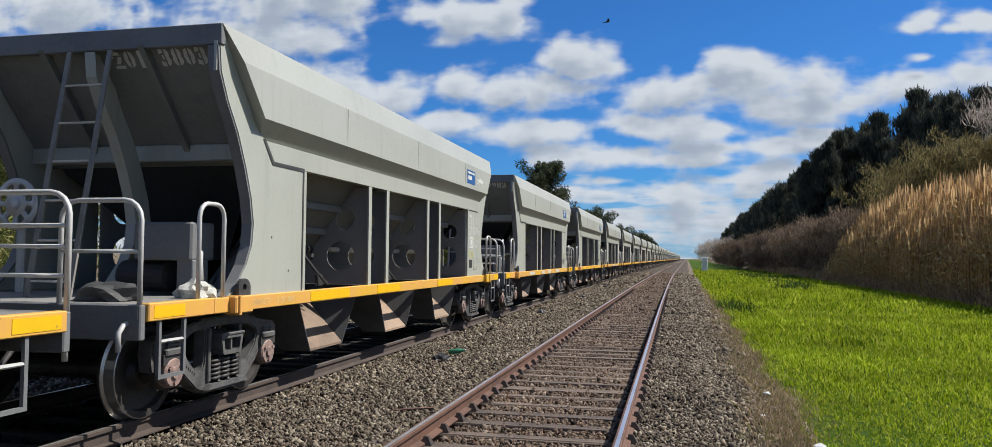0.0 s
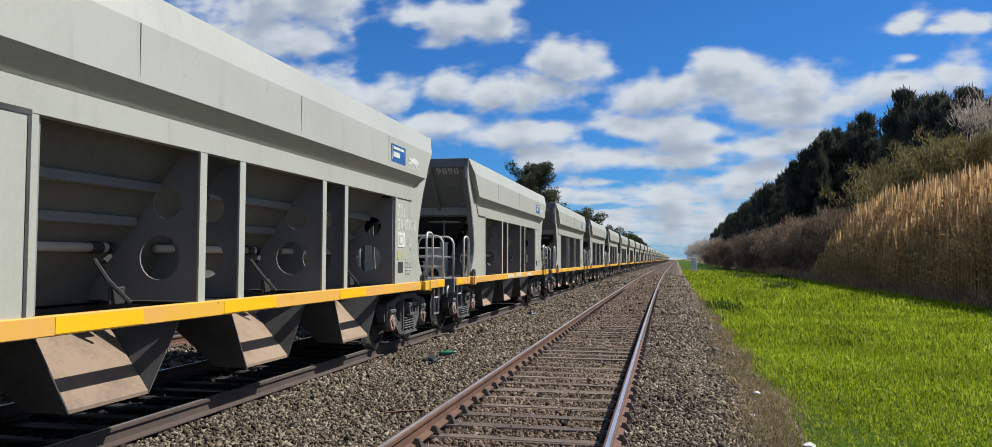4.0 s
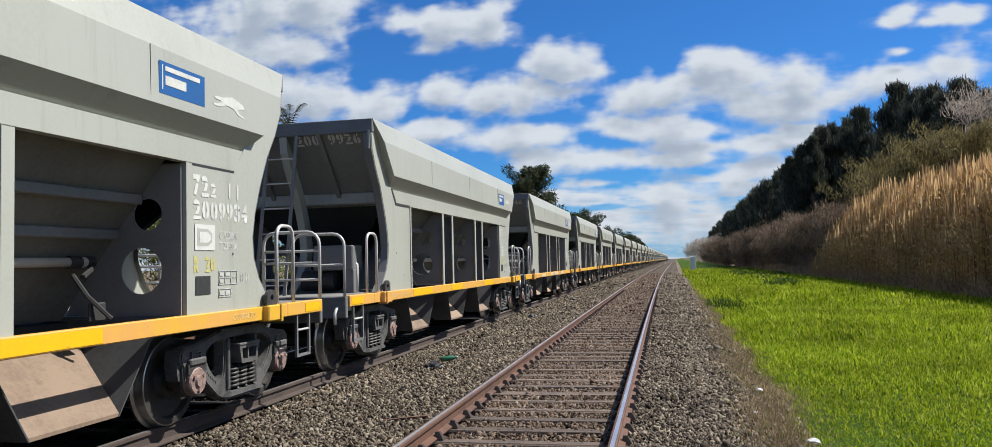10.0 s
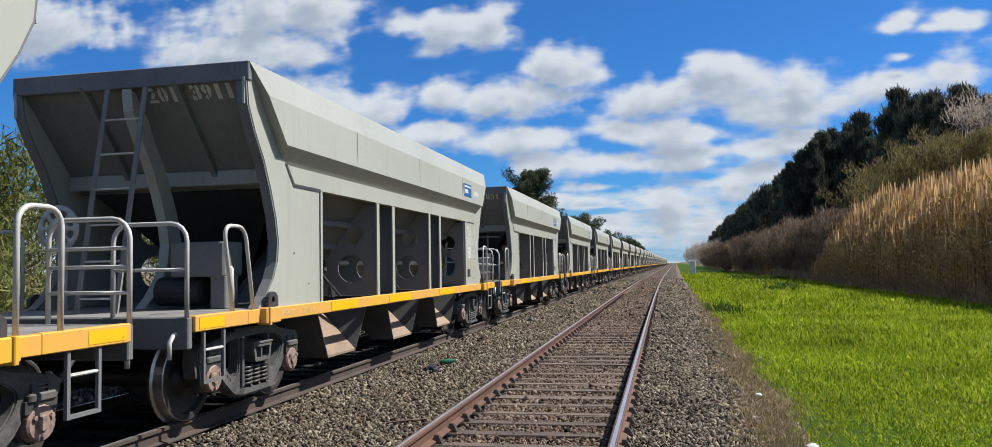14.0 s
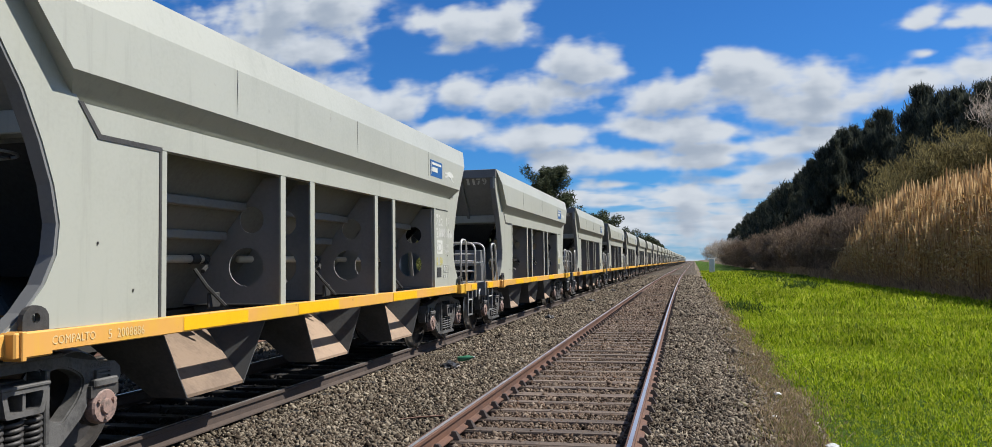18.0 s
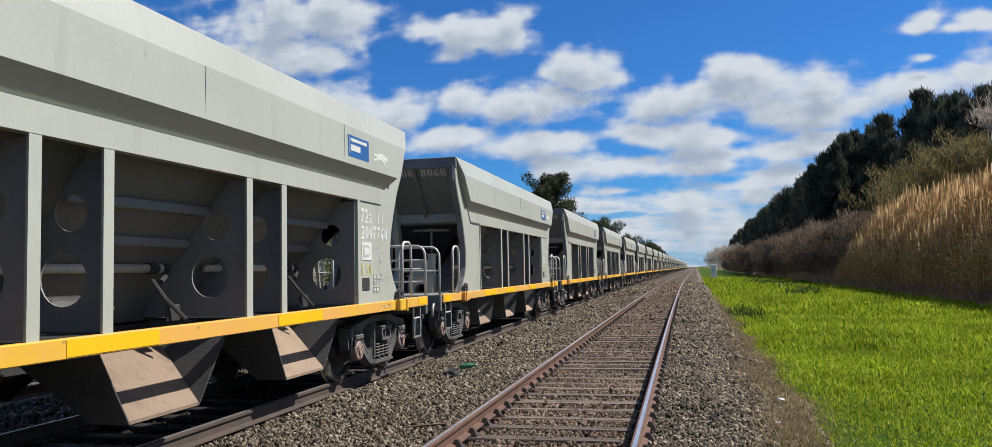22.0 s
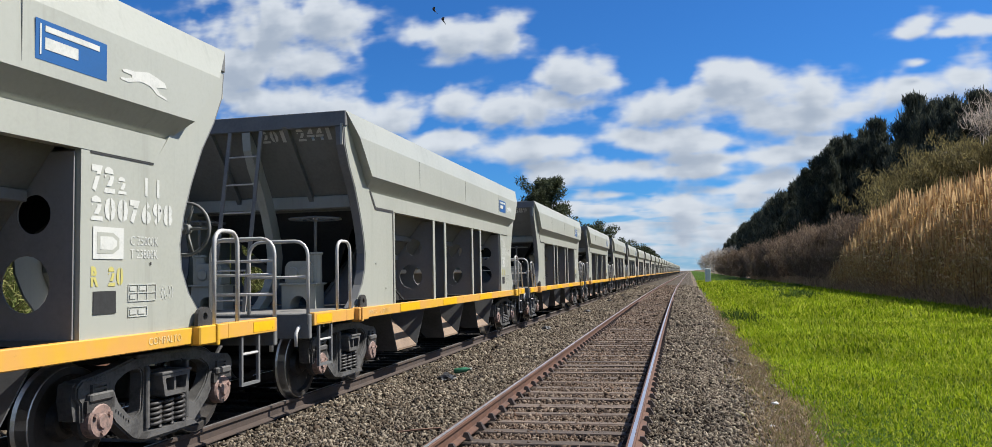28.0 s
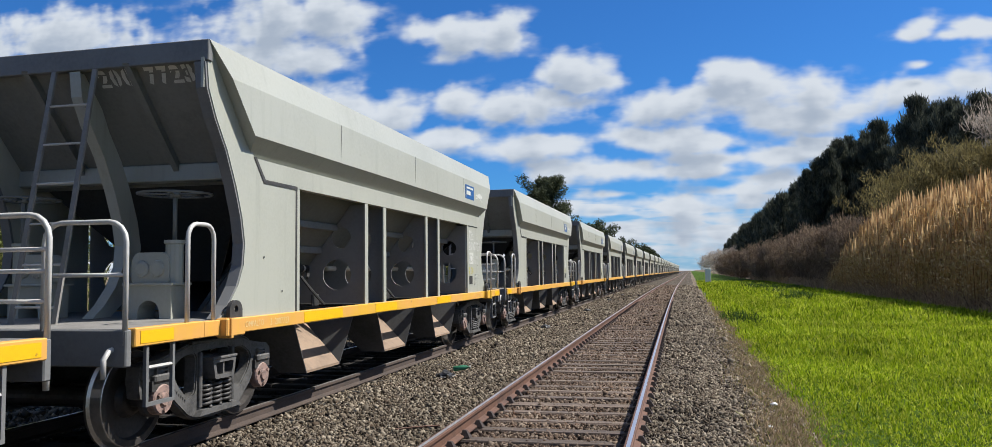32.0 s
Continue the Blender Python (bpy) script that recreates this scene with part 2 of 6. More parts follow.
YELLOW = surface("yellow_paint", (0.60, 0.31, 0.075), (0.60, 0.35, 0.02), 0.5, fine=6, coarse=0.8, amount=1.0, bump=0.1, specks=(0.10, 0.07, 0.05), streaks=0.45)
WHITE = surface("white_stencil_paint", (0.54, 0.54, 0.50), (0.38, 0.39, 0.355), 0.6, fine=60, coarse=6, amount=0.7, bump=0.03)
LIME = surface("old_yellow_stencil", (0.46, 0.41, 0.12), (0.34, 0.335, 0.22), 0.6, fine=50, coarse=8, amount=0.7, bump=0.03)
FAINT = surface("worn_white_stencil", (0.45, 0.455, 0.415), (0.34, 0.345, 0.30), 0.6, fine=60, coarse=6, amount=0.8, bump=0.03)
VIVID = surface("bright_yellow_panel", (0.72, 0.41, 0.003), (0.62, 0.34, 0.004), 0.45, fine=20, coarse=3, amount=0.5, bump=0.04, specks=(0.2, 0.13, 0.03))
PLATE = surface("dusty_platform_plate", (0.21, 0.20, 0.185), (0.13, 0.125, 0.115), 0.7, fine=25, coarse=2, amount=0.7, bump=0.15)
FADED = surface("faded_sill_lettering", (0.64, 0.50, 0.26), (0.55, 0.36, 0.10), 0.6, fine=60, coarse=9, amount=0.9, bump=0.03)
PALEPANEL = surface("reflective_strip", (0.58, 0.54, 0.44), (0.45, 0.36, 0.24), 0.4, fine=50, coarse=6, amount=0.5, bump=0.03)
BLUE = surface("blue_panel", (0.015, 0.09, 0.26), (0.02, 0.08, 0.20), 0.45, fine=40, coarse=3, amount=0.4, bump=0.03)
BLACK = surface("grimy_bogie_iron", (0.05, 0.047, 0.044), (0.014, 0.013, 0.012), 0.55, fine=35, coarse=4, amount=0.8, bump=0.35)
FRAMEIRON = surface("dusty_cast_iron", (0.098, 0.095, 0.09), (0.024, 0.023, 0.022), 0.6, fine=30, coarse=4, amount=0.85, bump=0.4)
STEEL = surface("wheel_steel", (0.055, 0.049, 0.044), (0.02, 0.018, 0.017), 0.5, metal=0.2, fine=30, coarse=4, amount=0.8, bump=0.15)
TREAD = surface("polished_tread", (0.55, 0.53, 0.50), (0.16, 0.14, 0.125), 0.32, metal=0.9, fine=80, coarse=8, amount=0.4, bump=0.03)
TUBE = surface("galvanised_tube", (0.52, 0.51, 0.48), (0.36, 0.34, 0.31), 0.42, metal=0.15, fine=50, coarse=5, amount=0.6, bump=0.05)
CAP = surface("red_brown_bearing_cap", (0.27, 0.18, 0.15), (0.08, 0.068, 0.06), 0.6, fine=40, coarse=10, amount=0.8, bump=0.2)
PIPE = surface("pale_brake_pipe", (0.44, 0.41, 0.35), (0.28, 0.26, 0.22), 0.5, fine=40, coarse=4, amount=0.6, bump=0.05)
RAILGRIME = surface("grimy_rail_side", (0.062, 0.043, 0.033), (0.035, 0.026, 0.021), 0.8, fine=45, coarse=3, amount=0.8, bump=0.25)
RAILRUST = surface("rusty_rail_side", (0.112, 0.052, 0.030), (0.05, 0.027, 0.019), 0.75, fine=45, coarse=3, amount=0.8, bump=0.25)
RAILTOP = surface("shiny_rail_head", (0.74, 0.72, 0.69), (0.50, 0.48, 0.45), 0.36, metal=0.9, fine=60, coarse=2, amount=0.4, bump=0.02)
WOOD = surface("weathered_sleeper", (0.118, 0.086, 0.064), (0.05, 0.037, 0.029), 0.85, fine=30, coarse=4, amount=0.8, bump=0.5, vary=0.35)


def ground_material(name, colours, scale, bump, rough=0.95):
    m, n, p = material(name)
    tc = n.add("ShaderNodeTexCoord")
    v = tc.outputs["Object"]
    cell = n.add("ShaderNodeTexVoronoi")
    cell.inputs["Scale"].default_value = scale
    n.link(v, cell.inputs["Vector"])
    sep = n.add("ShaderNodeSeparateColor")
    n.link(cell.outputs["Color"], sep.inputs[0])
    col = n.ramp(sep.outputs[0], [(i / (len(colours) - 1), c) for i, c in enumerate(colours)])
    col = n.mix(1.0, col, n.ramp(n.noise(v, 0.5, 5.0), [(0.3, 0.75), (0.7, 1.15)]), "MULTIPLY")
    n.link(col, p.inputs["Base Color"])
    p.inputs["Roughness"].default_value = rough
    p.inputs["Specular IOR Level"].default_value = 0.1
    b = n.add("ShaderNodeBump")
    b.inputs["Strength"].default_value, b.inputs["Distance"].default_value = bump, 0.04
    n.link(n.math("SUBTRACT", 1.0, cell.outputs["Distance"]), b.inputs["Height"])
    n.link(b.outputs[0], p.inputs["Normal"])
    return m


BALLAST = ground_material("ballast_bed", [(0.03, 0.025, 0.02), (0.09, 0.075, 0.058), (0.17, 0.145, 0.115)], 17.0, 0.9)
# Shade below the train is put into this ballast's colour.
SHADEBED = ground_material("oily_ballast", [(0.006, 0.005, 0.005), (0.013, 0.012, 0.010), (0.024, 0.021, 0.018)], 17.0, 0.9)
EARTH = ground_material("dry_earth", [(0.10, 0.08, 0.055), (0.15, 0.115, 0.075), (0.20, 0.16, 0.11)], 30.0, 0.5)
DRYSOIL = ground_material("dry_rooty_soil", [(0.07, 0.055, 0.04), (0.16, 0.128, 0.094), (0.28, 0.23, 0.17)], 38.0, 0.8)
TURF = ground_material("turf", [(0.025, 0.05, 0.004), (0.045, 0.085, 0.006), (0.065, 0.11, 0.008)], 45.0, 0.7)


# ---------------------------------------------------------------- mesh helpers
def finish(bm, name):
    me = bpy.data.meshes.new(name)
    bmesh.ops.recalc_face_normals(bm, faces=bm.faces)
    bm.to_mesh(me)
    bm.free()
    return me


def part(name, bm, mat, parent, label="", smooth_faces=False):
    me = finish(bm, name) if isinstance(bm, bmesh.types.BMesh) else bm
    if not me.materials:
        for m in (mat if isinstance(mat, (list, tuple)) else [mat]):
            me.materials.append(m)
    if smooth_faces:
        me.polygons.foreach_set("use_smooth", [True] * len(me.polygons))
    ob = new(name, me)
    ob.parent = parent
    if label:
        ob["label"] = label
    return ob


def thing(name, bm, mat, label, category, group="", kind=""):
    return tagged(part(name, bm, mat, None), label, category, group, kind)


def empty(name, label, category, group=""):
    return tagged(new(name), label, category, group)


def box(bm, x0, x1, y0, y1, z0, z1, bevel=0.0, m=None):
    vs = [bm.verts.new(v) for v in ((x0, y0, z0), (x1, y0, z0), (x1, y1, z0), (x0, y1, z0), (x0, y0, z1), (x1, y0, z1), (x1, y1, z1), (x0, y1, z1))]
    fs = [bm.faces.new([vs[i] for i in f]) for f in ((3, 2, 1, 0), (4, 5, 6, 7), (0, 1, 5, 4), (1, 2, 6, 5), (2, 3, 7, 6), (3, 0, 4, 7))]
    if bevel:
        r = bmesh.ops.bevel(bm, geom=list({e for f in fs for e in f.edges}), offset=bevel, segments=1, affect="EDGES")
        vs = list({v for f in r["faces"] for v in f.verts})
    if m is not None:
        bmesh.ops.transform(bm, matrix=m, verts=vs)
    return vs


def boxed(x0, x1, y0, y1, z0, z1, bevel=0.0):
    bm = bmesh.new()
    box(bm, x0, x1, y0, y1, z0, z1, bevel)
    return bm


AXES = {"x": lambda a, b, d: (d, a, b), "y": lambda a, b, d: (a, d, b), "z": lambda a, b, d: (a, b, d)}


def prism(bm, poly, axis, d0, d1):
    """A flat outline, (y, z), (x, z) or (x, y), drawn out along an axis."""
    at = AXES[axis]
    lo = [bm.verts.new(at(a, b, d0)) for a, b in poly]
    hi = [bm.verts.new(at(a, b, d1)) for a, b in poly]
    k = len(poly)
    bm.faces.new(lo[::-1]); bm.faces.new(hi)
    for i in range(k):
        bm.faces.new((lo[i], lo[(i + 1) % k], hi[(i + 1) % k], hi[i]))
    return lo + hi


def prismed(poly, axis, d0, d1):
    bm = bmesh.new()
    prism(bm, poly, axis, d0, d1)
    return bm


def holed(outer, holes, axis, d0, d1, n=20):
    """A plate with round holes (a, b, radius) or openings given as outlines."""
    bm = bmesh.new()
    at = AXES[axis]
    loops = [list(outer)] + [h if isinstance(h, list) else [(h[0] + h[2] * math.cos(2 * math.pi * i / n), h[1] + h[2] * math.sin(2 * math.pi * i / n)) for i in range(n)] for h in holes]
    edges = []
    for lp in loops:
        vs = [bm.verts.new(at(a, b, d0)) for a, b in lp]
        edges += [bm.edges.new((vs[i], vs[(i + 1) % len(vs)])) for i in range(len(vs))]
    bmesh.ops.triangle_fill(bm, use_beauty=True, use_dissolve=False, edges=edges)
    ret = bmesh.ops.extrude_face_region(bm, geom=bm.faces[:])
    shift = Vector(at(0, 0, d1 - d0))
    bmesh.ops.translate(bm, vec=shift, verts=[g for g in ret["geom"] if isinstance(g, bmesh.types.BMVert)])
    return bm


def tube(bm, pts, r, n=8, closed=False):
    """A round bar along a line of points."""
    pts = [Vector(p) for p in pts]
    k = len(pts)
    rings = []
    side = None
    for i, p in enumerate(pts):
        a = pts[i - 1] if (i or closed) else p
        b = pts[(i + 1) % k] if (i < k - 1 or closed) else p
        d = (b - a).normalized()
        if side is None:
            side = d.orthogonal().normalized()
        side = (side - d * side.dot(d)).normalized()
        up = d.cross(side)
        rings.append([bm.verts.new(p + (side * math.cos(2 * math.pi * j / n) + up * math.sin(2 * math.pi * j / n)) * r) for j in range(n)])
    for i in range(k if closed else k - 1):
        a, b = rings[i], rings[(i + 1) % k]
        for j in range(n):
            bm.faces.new((a[j], a[(j + 1) % n], b[(j + 1) % n], b[j]))
    if not closed:
        bm.faces.new(rings[0][::-1]); bm.faces.new(rings[-1])


def tubed(pts, r, n=8, closed=False):
    bm = bmesh.new()
    tube(bm, pts, r, n, closed)
    return bm


def lathe(bm, profile, centre, axis="x", n=24):
    """A turned piece: (offset along the axis, radius) round a centre."""
    c = Vector(centre)
    rings = []
    for d, r in profile:
        ring = []
        for j in range(n):
            a = 2 * math.pi * j / n
            off = {"x": (d, r * math.cos(a), r * math.sin(a)), "y": (r * math.cos(a), d, r * math.sin(a)), "z": (r * math.cos(a), r * math.sin(a), d)}[axis]
            ring.append(bm.verts.new(c + Vector(off)))
        rings.append(ring)
    for a, b in zip(rings, rings[1:]):
        for j in range(n):
            bm.faces.new((a[j], a[(j + 1) % n], b[(j + 1) % n], b[j]))
    bm.faces.new(rings[0][::-1]); bm.faces.new(rings[-1])


def turned(profile, centre, axis="x", n=24):
    bm = bmesh.new()
    lathe(bm, profile, centre, axis, n)
    return bm


def hoop(p, q, top, r):
    """The line of a bent handrail: up at p, over at the height top with round corners, down at q."""
    p, q = Vector(p), Vector(q)
    d = (q - p); d.z = 0
    w = d.length
    d.normalize()
    pts = [p]
    for i in range(5):
        a = math.pi / 2 * i / 4
        pts.append(Vector((p.x, p.y, top - r)) + d * (r - r * math.cos(a)) + Vector((0, 0, r * math.sin(a))))
    for i in range(5):
        a = math.pi / 2 * (1 - i / 4)
        pts.append(Vector((q.x, q.y, top - r)) - d * (r - r * math.cos(a)) + Vector((0, 0, r * math.sin(a))))
    pts.append(q)
    return pts


def lettering(body, size, mat_name="writing", stretch=1.0, bold=0.0):
    """A flat mesh of words in the built-in font, in its own x, y plane."""
    cu = bpy.data.curves.new(mat_name, "FONT")
    cu.body, cu.size, cu.offset, cu.resolution_u = body, size, bold, 2
    ob = bpy.data.objects.new(mat_name, cu)
    me = bpy.data.meshes.new_from_object(ob)
    bpy.data.objects.remove(ob)
    bpy.data.curves.remove(cu)
    me.materials.clear()
    me.transform(Matrix.Diagonal((stretch, 1, 1, 1)))
    return me


GLYPHS = {}


def stencil(body, height, cell, gap=0.016):
    """Stencilled figures of equal width, with the bridges of the stencil left bare."""
    bm = bmesh.new()
    for i, ch in enumerate(body):
        if ch == " ":
            continue
        key = (ch, height, cell)
        if key not in GLYPHS:
            one = bmesh.new()
            one.from_mesh(lettering(ch, 1.0, "writing", 1.0, 0.05))
            xs, ys = [v.co.x for v in one.verts], [v.co.y for v in one.verts]
            wide = cell * (0.42 if ch == "1" else 0.86)
            for v in one.verts:
                v.co.x = (v.co.x - min(xs)) / (max(xs) - min(xs)) * wide + (cell * 0.8 - wide) / 2
                v.co.y = (v.co.y - min(ys)) / (max(ys) - min(ys)) * height
            cuts = {"1": [], "7": [(1, 0.62)], "4": [(1, 0.5)], "2": [(1, 0.70), (1, 0.22)], "R": [(1, 0.5)]}.get(ch, [(0, 0.5)])
            for axis, f in cuts:
                mid = (cell * 0.4 if axis == 0 else height * f)
                no = Vector((1, 0, 0)) if axis == 0 else Vector((0, 1, 0))
                for d in (-gap / 2, gap / 2):
                    bmesh.ops.bisect_plane(one, geom=one.verts[:] + one.edges[:] + one.faces[:], plane_co=no * (mid + d), plane_no=no)
                bmesh.ops.delete(one, geom=[f_ for f_ in one.faces if abs(f_.calc_center_median()[axis] - mid) < gap / 2], context="FACES")
            me = bpy.data.meshes.new("glyph")
            one.to_mesh(me)
            GLYPHS[key] = me
        me = GLYPHS[key].copy()
        me.transform(Matrix.Translation((i * cell, 0, 0)))
        bm.from_mesh(me)
    me = bpy.data.meshes.new("stencil")
    bm.to_mesh(me)
    bm.free()
    return me


SIDE_PLANE = Matrix(((0, 0, 1, 0), (1, 0, 0, 0), (0, 1, 0, 0), (0, 0, 0, 1)))   # letters read from +x
END_PLANE = Matrix(((1, 0, 0, 0), (0, 0, -1, 0), (0, 1, 0, 0), (0, 0, 0, 1)))   # letters read from -y


def sheet(name, x0f, x1f, ys, zf, mat, nx=1, label="", category="", kind="structure"):
    """A strip of ground that follows the bend of the line."""
    bm = bmesh.new()
    rows_ = []
    for y in ys:
        xa, xb = x0f(y), x1f(y)
        rows_.append([bm.verts.new((xa + (xb - xa) * i / nx + bend(y), y, zf(xa + (xb - xa) * i / nx, y))) for i in range(nx + 1)])
    for a, b in zip(rows_, rows_[1:]):
        for i in range(nx):
            bm.faces.new((a[i], a[i + 1], b[i + 1], b[i]))
    return thing(name, bm, mat, label, category, kind=kind)


# ---------------------------------------------------------------- ground and tracks
def spaced(a, b, near=1.5, grow=1.12):
    ys, y, step = [a], a, near
    while y < b:
        y += step
        if y > 10:
            step *= grow
        ys.append(min(y, b))
    return ys



def ground_height(x, y):
    """Cross-section of the ground: ballast shoulder, flat grass, the bank behind it."""
    if x < -12.4:
        return -0.45
    if x < -11.4:
        return -0.45 + (x + 12.4) * 0.2
    if x < 0.9:
        return -0.25
    if x < 1.5:
        return -0.25 - (x - 0.9) * 0.2
    if x < 12.3:
        return -0.37 - (x - 1.5) * 0.0055
    return -0.43 + min((x - 12.3) * 0.15, 1.8)


STRIP = spaced(-40, 1500)
FAR_Y = spaced(-60, 3000, 6, 1.3)


def wide_ground():
    xs = [-3000, -800, -200, -60, -20, -12.4, -11.4, 0.9, 1.5, 5, 9.0, 12.3, 15, 19, 24.3, 40, 120, 600, 3000]
    bm = bmesh.new()
    grid = [[bm.verts.new((x + bend(y), y, ground_height(x, y) - 0.03)) for x in xs] for y in [-1500, -300] + FAR_Y]
    for a, b in zip(grid, grid[1:]):
        for i in range(len(xs) - 1):
            bm.faces.new((a[i], a[i + 1], b[i + 1], b[i]))
    thing("ground", bm, EARTH, "flat earth and scrub ground beside the railway", "ground", kind="structure")


wide_ground()
sheet("ballast_bed", lambda y: -12.2, lambda y: 1.35, STRIP, ground_height, BALLAST, 24, "grey-brown crushed stone ballast under the tracks", "ballast")
sheet("grass_verge", lambda y: 1.30 + 0.5 * min(max(y, 0) / 30, 1) + 0.10 * math.sin(y * 1.3), lambda y: 12.0, STRIP, lambda x, y: ground_height(x, y) + 0.012, TURF, 10, "bright green mown grass verge beside the ballast", "grass")

sheet("ballast_top", lambda y: -4.66, lambda y: -2.28, STRIP, lambda x, y: -0.205, BALLAST, 3, "grey-brown stone filling between the two tracks", "ballast")
sheet("ballast_shoulder", lambda y: -0.38, lambda y: 0.62, STRIP, lambda x, y: -0.205 if x < 0.4 else -0.245, BALLAST, 4, "grey-brown stone shoulder of the near track", "ballast")
sheet("dry_edge", lambda y: 1.0 + 0.13 * math.sin(y * 2.1) + 0.08 * math.sin(y * 5.3), lambda y: 1.9, STRIP, lambda x, y: ground_height(x, y) + 0.006, DRYSOIL, 3, "dry reddish-brown soil and roots along the grass", "soil")
# Dark strip that stands for the shade under the wagons.
sheet("oily_ballast", lambda y: -7.3, lambda y: -4.86, STRIP, lambda x, y: -0.235, SHADEBED, 4, "near-black ballast under the freight wagons, coloured for shade", "ballast")

RAIL_PROFILE = [(-0.07, -0.16), (0.07, -0.16), (0.07, -0.148), (0.012, -0.125), (0.010, -0.045), (0.036, -0.034), (0.036, -0.006), (0.030, -0.0015), (0.020, 0.0), (-0.016, 0.0), (-0.030, -0.0015), (-0.036, -0.006), (-0.036, -0.034), (-0.010, -0.045), (-0.012, -0.125), (-0.07, -0.148)]


def rail(x, name, label, side_mat):
    bm = bmesh.new()
    rings = [[bm.verts.new((x + px + bend(y), y, pz)) for px, pz in RAIL_PROFILE] for y in STRIP]
    k = len(RAIL_PROFILE)
    for a, b in zip(rings, rings[1:]):
        for j in range(k):
            f = bm.faces.new((a[j], a[(j + 1) % k], b[(j + 1) % k], b[j]))
            f.material_index = 1 if j == 8 else 0
    return part(name, bm, [side_mat, RAILTOP], None, label)


for tx, label, side_mat in ((-9.9, "rusty steel rail of the farthest track", RAILRUST), (NEAR_TRACK, "rusty brown steel rail with a worn bright head", RAILRUST), (TRAIN_TRACK, "dark grimy steel rail under the freight wagons", RAILGRIME)):
    for s in (-1, 1):
        tagged(rail(tx + s * GAUGE / 2, "rail", label, side_mat), "", "rail", "rails of the tracks", "structure")

# ---------------------------------------------------------------- hopper wagons
SIDE = 1.425
CURVED_EDGE = [(0.0, 3.46), (0.03, 3.22), (0.16, 2.96), (0.35, 2.68), (0.51, 2.35), (0.62, 2.06), (0.675, 1.80), (0.65, 1.58), (0.55, 1.38), (0.39, 1.20), (0.23, 1.08)]
PILLARS = [1.84, 3.83, 4.53, 6.52, 7.22, 9.19]
SECTION = [(1.445, 3.67), (1.54, 3.35), (1.55, 2.87), (1.38, 2.68)]      # half cross-section of the upper box
ENDCUT = [0.0, 0.24, 0.64, 0.81]                                          # how far each of them is set back at the ends


def flip_y(bm):
    for v in bm.verts:
        v.co.y = BODY - v.co.y
    bmesh.ops.reverse_faces(bm, faces=bm.faces)
    return bm


def flip_x(bm):
    for v in bm.verts:
        v.co.x = -v.co.x
    bmesh.ops.reverse_faces(bm, faces=bm.faces)
    return bm


def both_ends(name, build, mat, parent, label="", smooth_faces=False):
    return [part(name, build(), mat, parent, label, smooth_faces), part(name, flip_y(build()), mat, parent, label, smooth_faces)]


def both_sides(name, build, mat, parent, label="", smooth_faces=False):
    return [part(name, build(), mat, parent, label, smooth_faces), part(name, flip_x(build()), mat, parent, label, smooth_faces)]


def near_side(name, build, mat, parent, label="", smooth_faces=False):
    return [part(name, build(), mat, parent, label, smooth_faces)]


def all_corners(name, build, mat, parent, label="", smooth_faces=False):
    return both_ends(name, build, mat, parent, label, smooth_faces) + both_ends(name, lambda: flip_x(build()), mat, parent, label, smooth_faces)


def upper_box():
    """The steel hopper: lofted through its half section, with ends that rake inwards, a rim and a sunk floor."""
    bm = bmesh.new()
    full = [(x, z, c) for (x, z), c in zip(SECTION, ENDCUT)]
    ring0 = [bm.verts.new((x, c, z)) for x, z, c in full] + [bm.verts.new((-x, c, z)) for x, z, c in reversed(full)]
    ring1 = [bm.verts.new((x, BODY - c, z)) for x, z, c in full] + [bm.verts.new((-x, BODY - c, z)) for x, z, c in reversed(full)]
    k = len(ring0)
    for i in range(k):
        bm.faces.new((ring0[i], ring0[(i + 1) % k], ring1[(i + 1) % k], ring1[i]))
    bm.faces.new(ring0[::-1]); bm.faces.new(ring1)
    return bm


def slope_end():
    """The raked end sheet, down from the rim to the chutes."""
    bm = bmesh.new()
    prism(bm, [(0.06, 3.60), (0.02, 3.56), (0.98, 2.44), (1.04, 2.44)], "x", -1.37, 1.37)
    return bm


def lower_sheet():
    """The sheet that carries the end slope on below the cross beam, narrowing to the chutes."""
    bm = bmesh.new()
    top = [bm.verts.new(p) for p in ((-1.20, 0.99, 2.45), (1.20, 0.99, 2.45), (0.40, 1.86, 1.42), (-0.40, 1.86, 1.42))]
    low = [bm.verts.new((v.co.x, v.co.y + 0.03, v.co.z + 0.025)) for v in top]
    bm.faces.new(top); bm.faces.new(low[::-1])
    for i in range(4):
        bm.faces.new((top[i], low[i], low[(i + 1) % 4], top[(i + 1) % 4]))
    return bm


def side_end_plate():
    outline = [(y, z) for y, z in CURVED_EDGE] + [(1.84, 1.07), (1.84, 2.46), (1.02, 2.46), (0.86, 2.66), (0.74, 2.84), (0.34, 3.32), (0.02, 3.62)]
    return prismed(outline, "x", SIDE - 0.05, SIDE)


def bulkhead(y):
    outer = [(1.385, 2.44), (1.385, 1.08), (0.20, 1.08), (0.26, 1.20), (1.17, 2.44)]
    return holed(outer, [(1.05, 1.99, 0.145), (0.985, 1.48, 0.21)], "y", y - 0.007, y + 0.007)


def chute_slide(yc):
    """The sloping plate down which the load slides outwards."""
    bm = bmesh.new()
    poly = [(0.52, 0.87), (1.22, 0.33), (1.22, 0.30), (0.48, 0.85)]
    vs = prism(bm, poly, "y", yc - 0.47, yc + 0.47)
    for v in vs:
        if v.co.z > 0.8:
            v.co.y = yc + (v.co.y - yc) * 1.76
    return bm


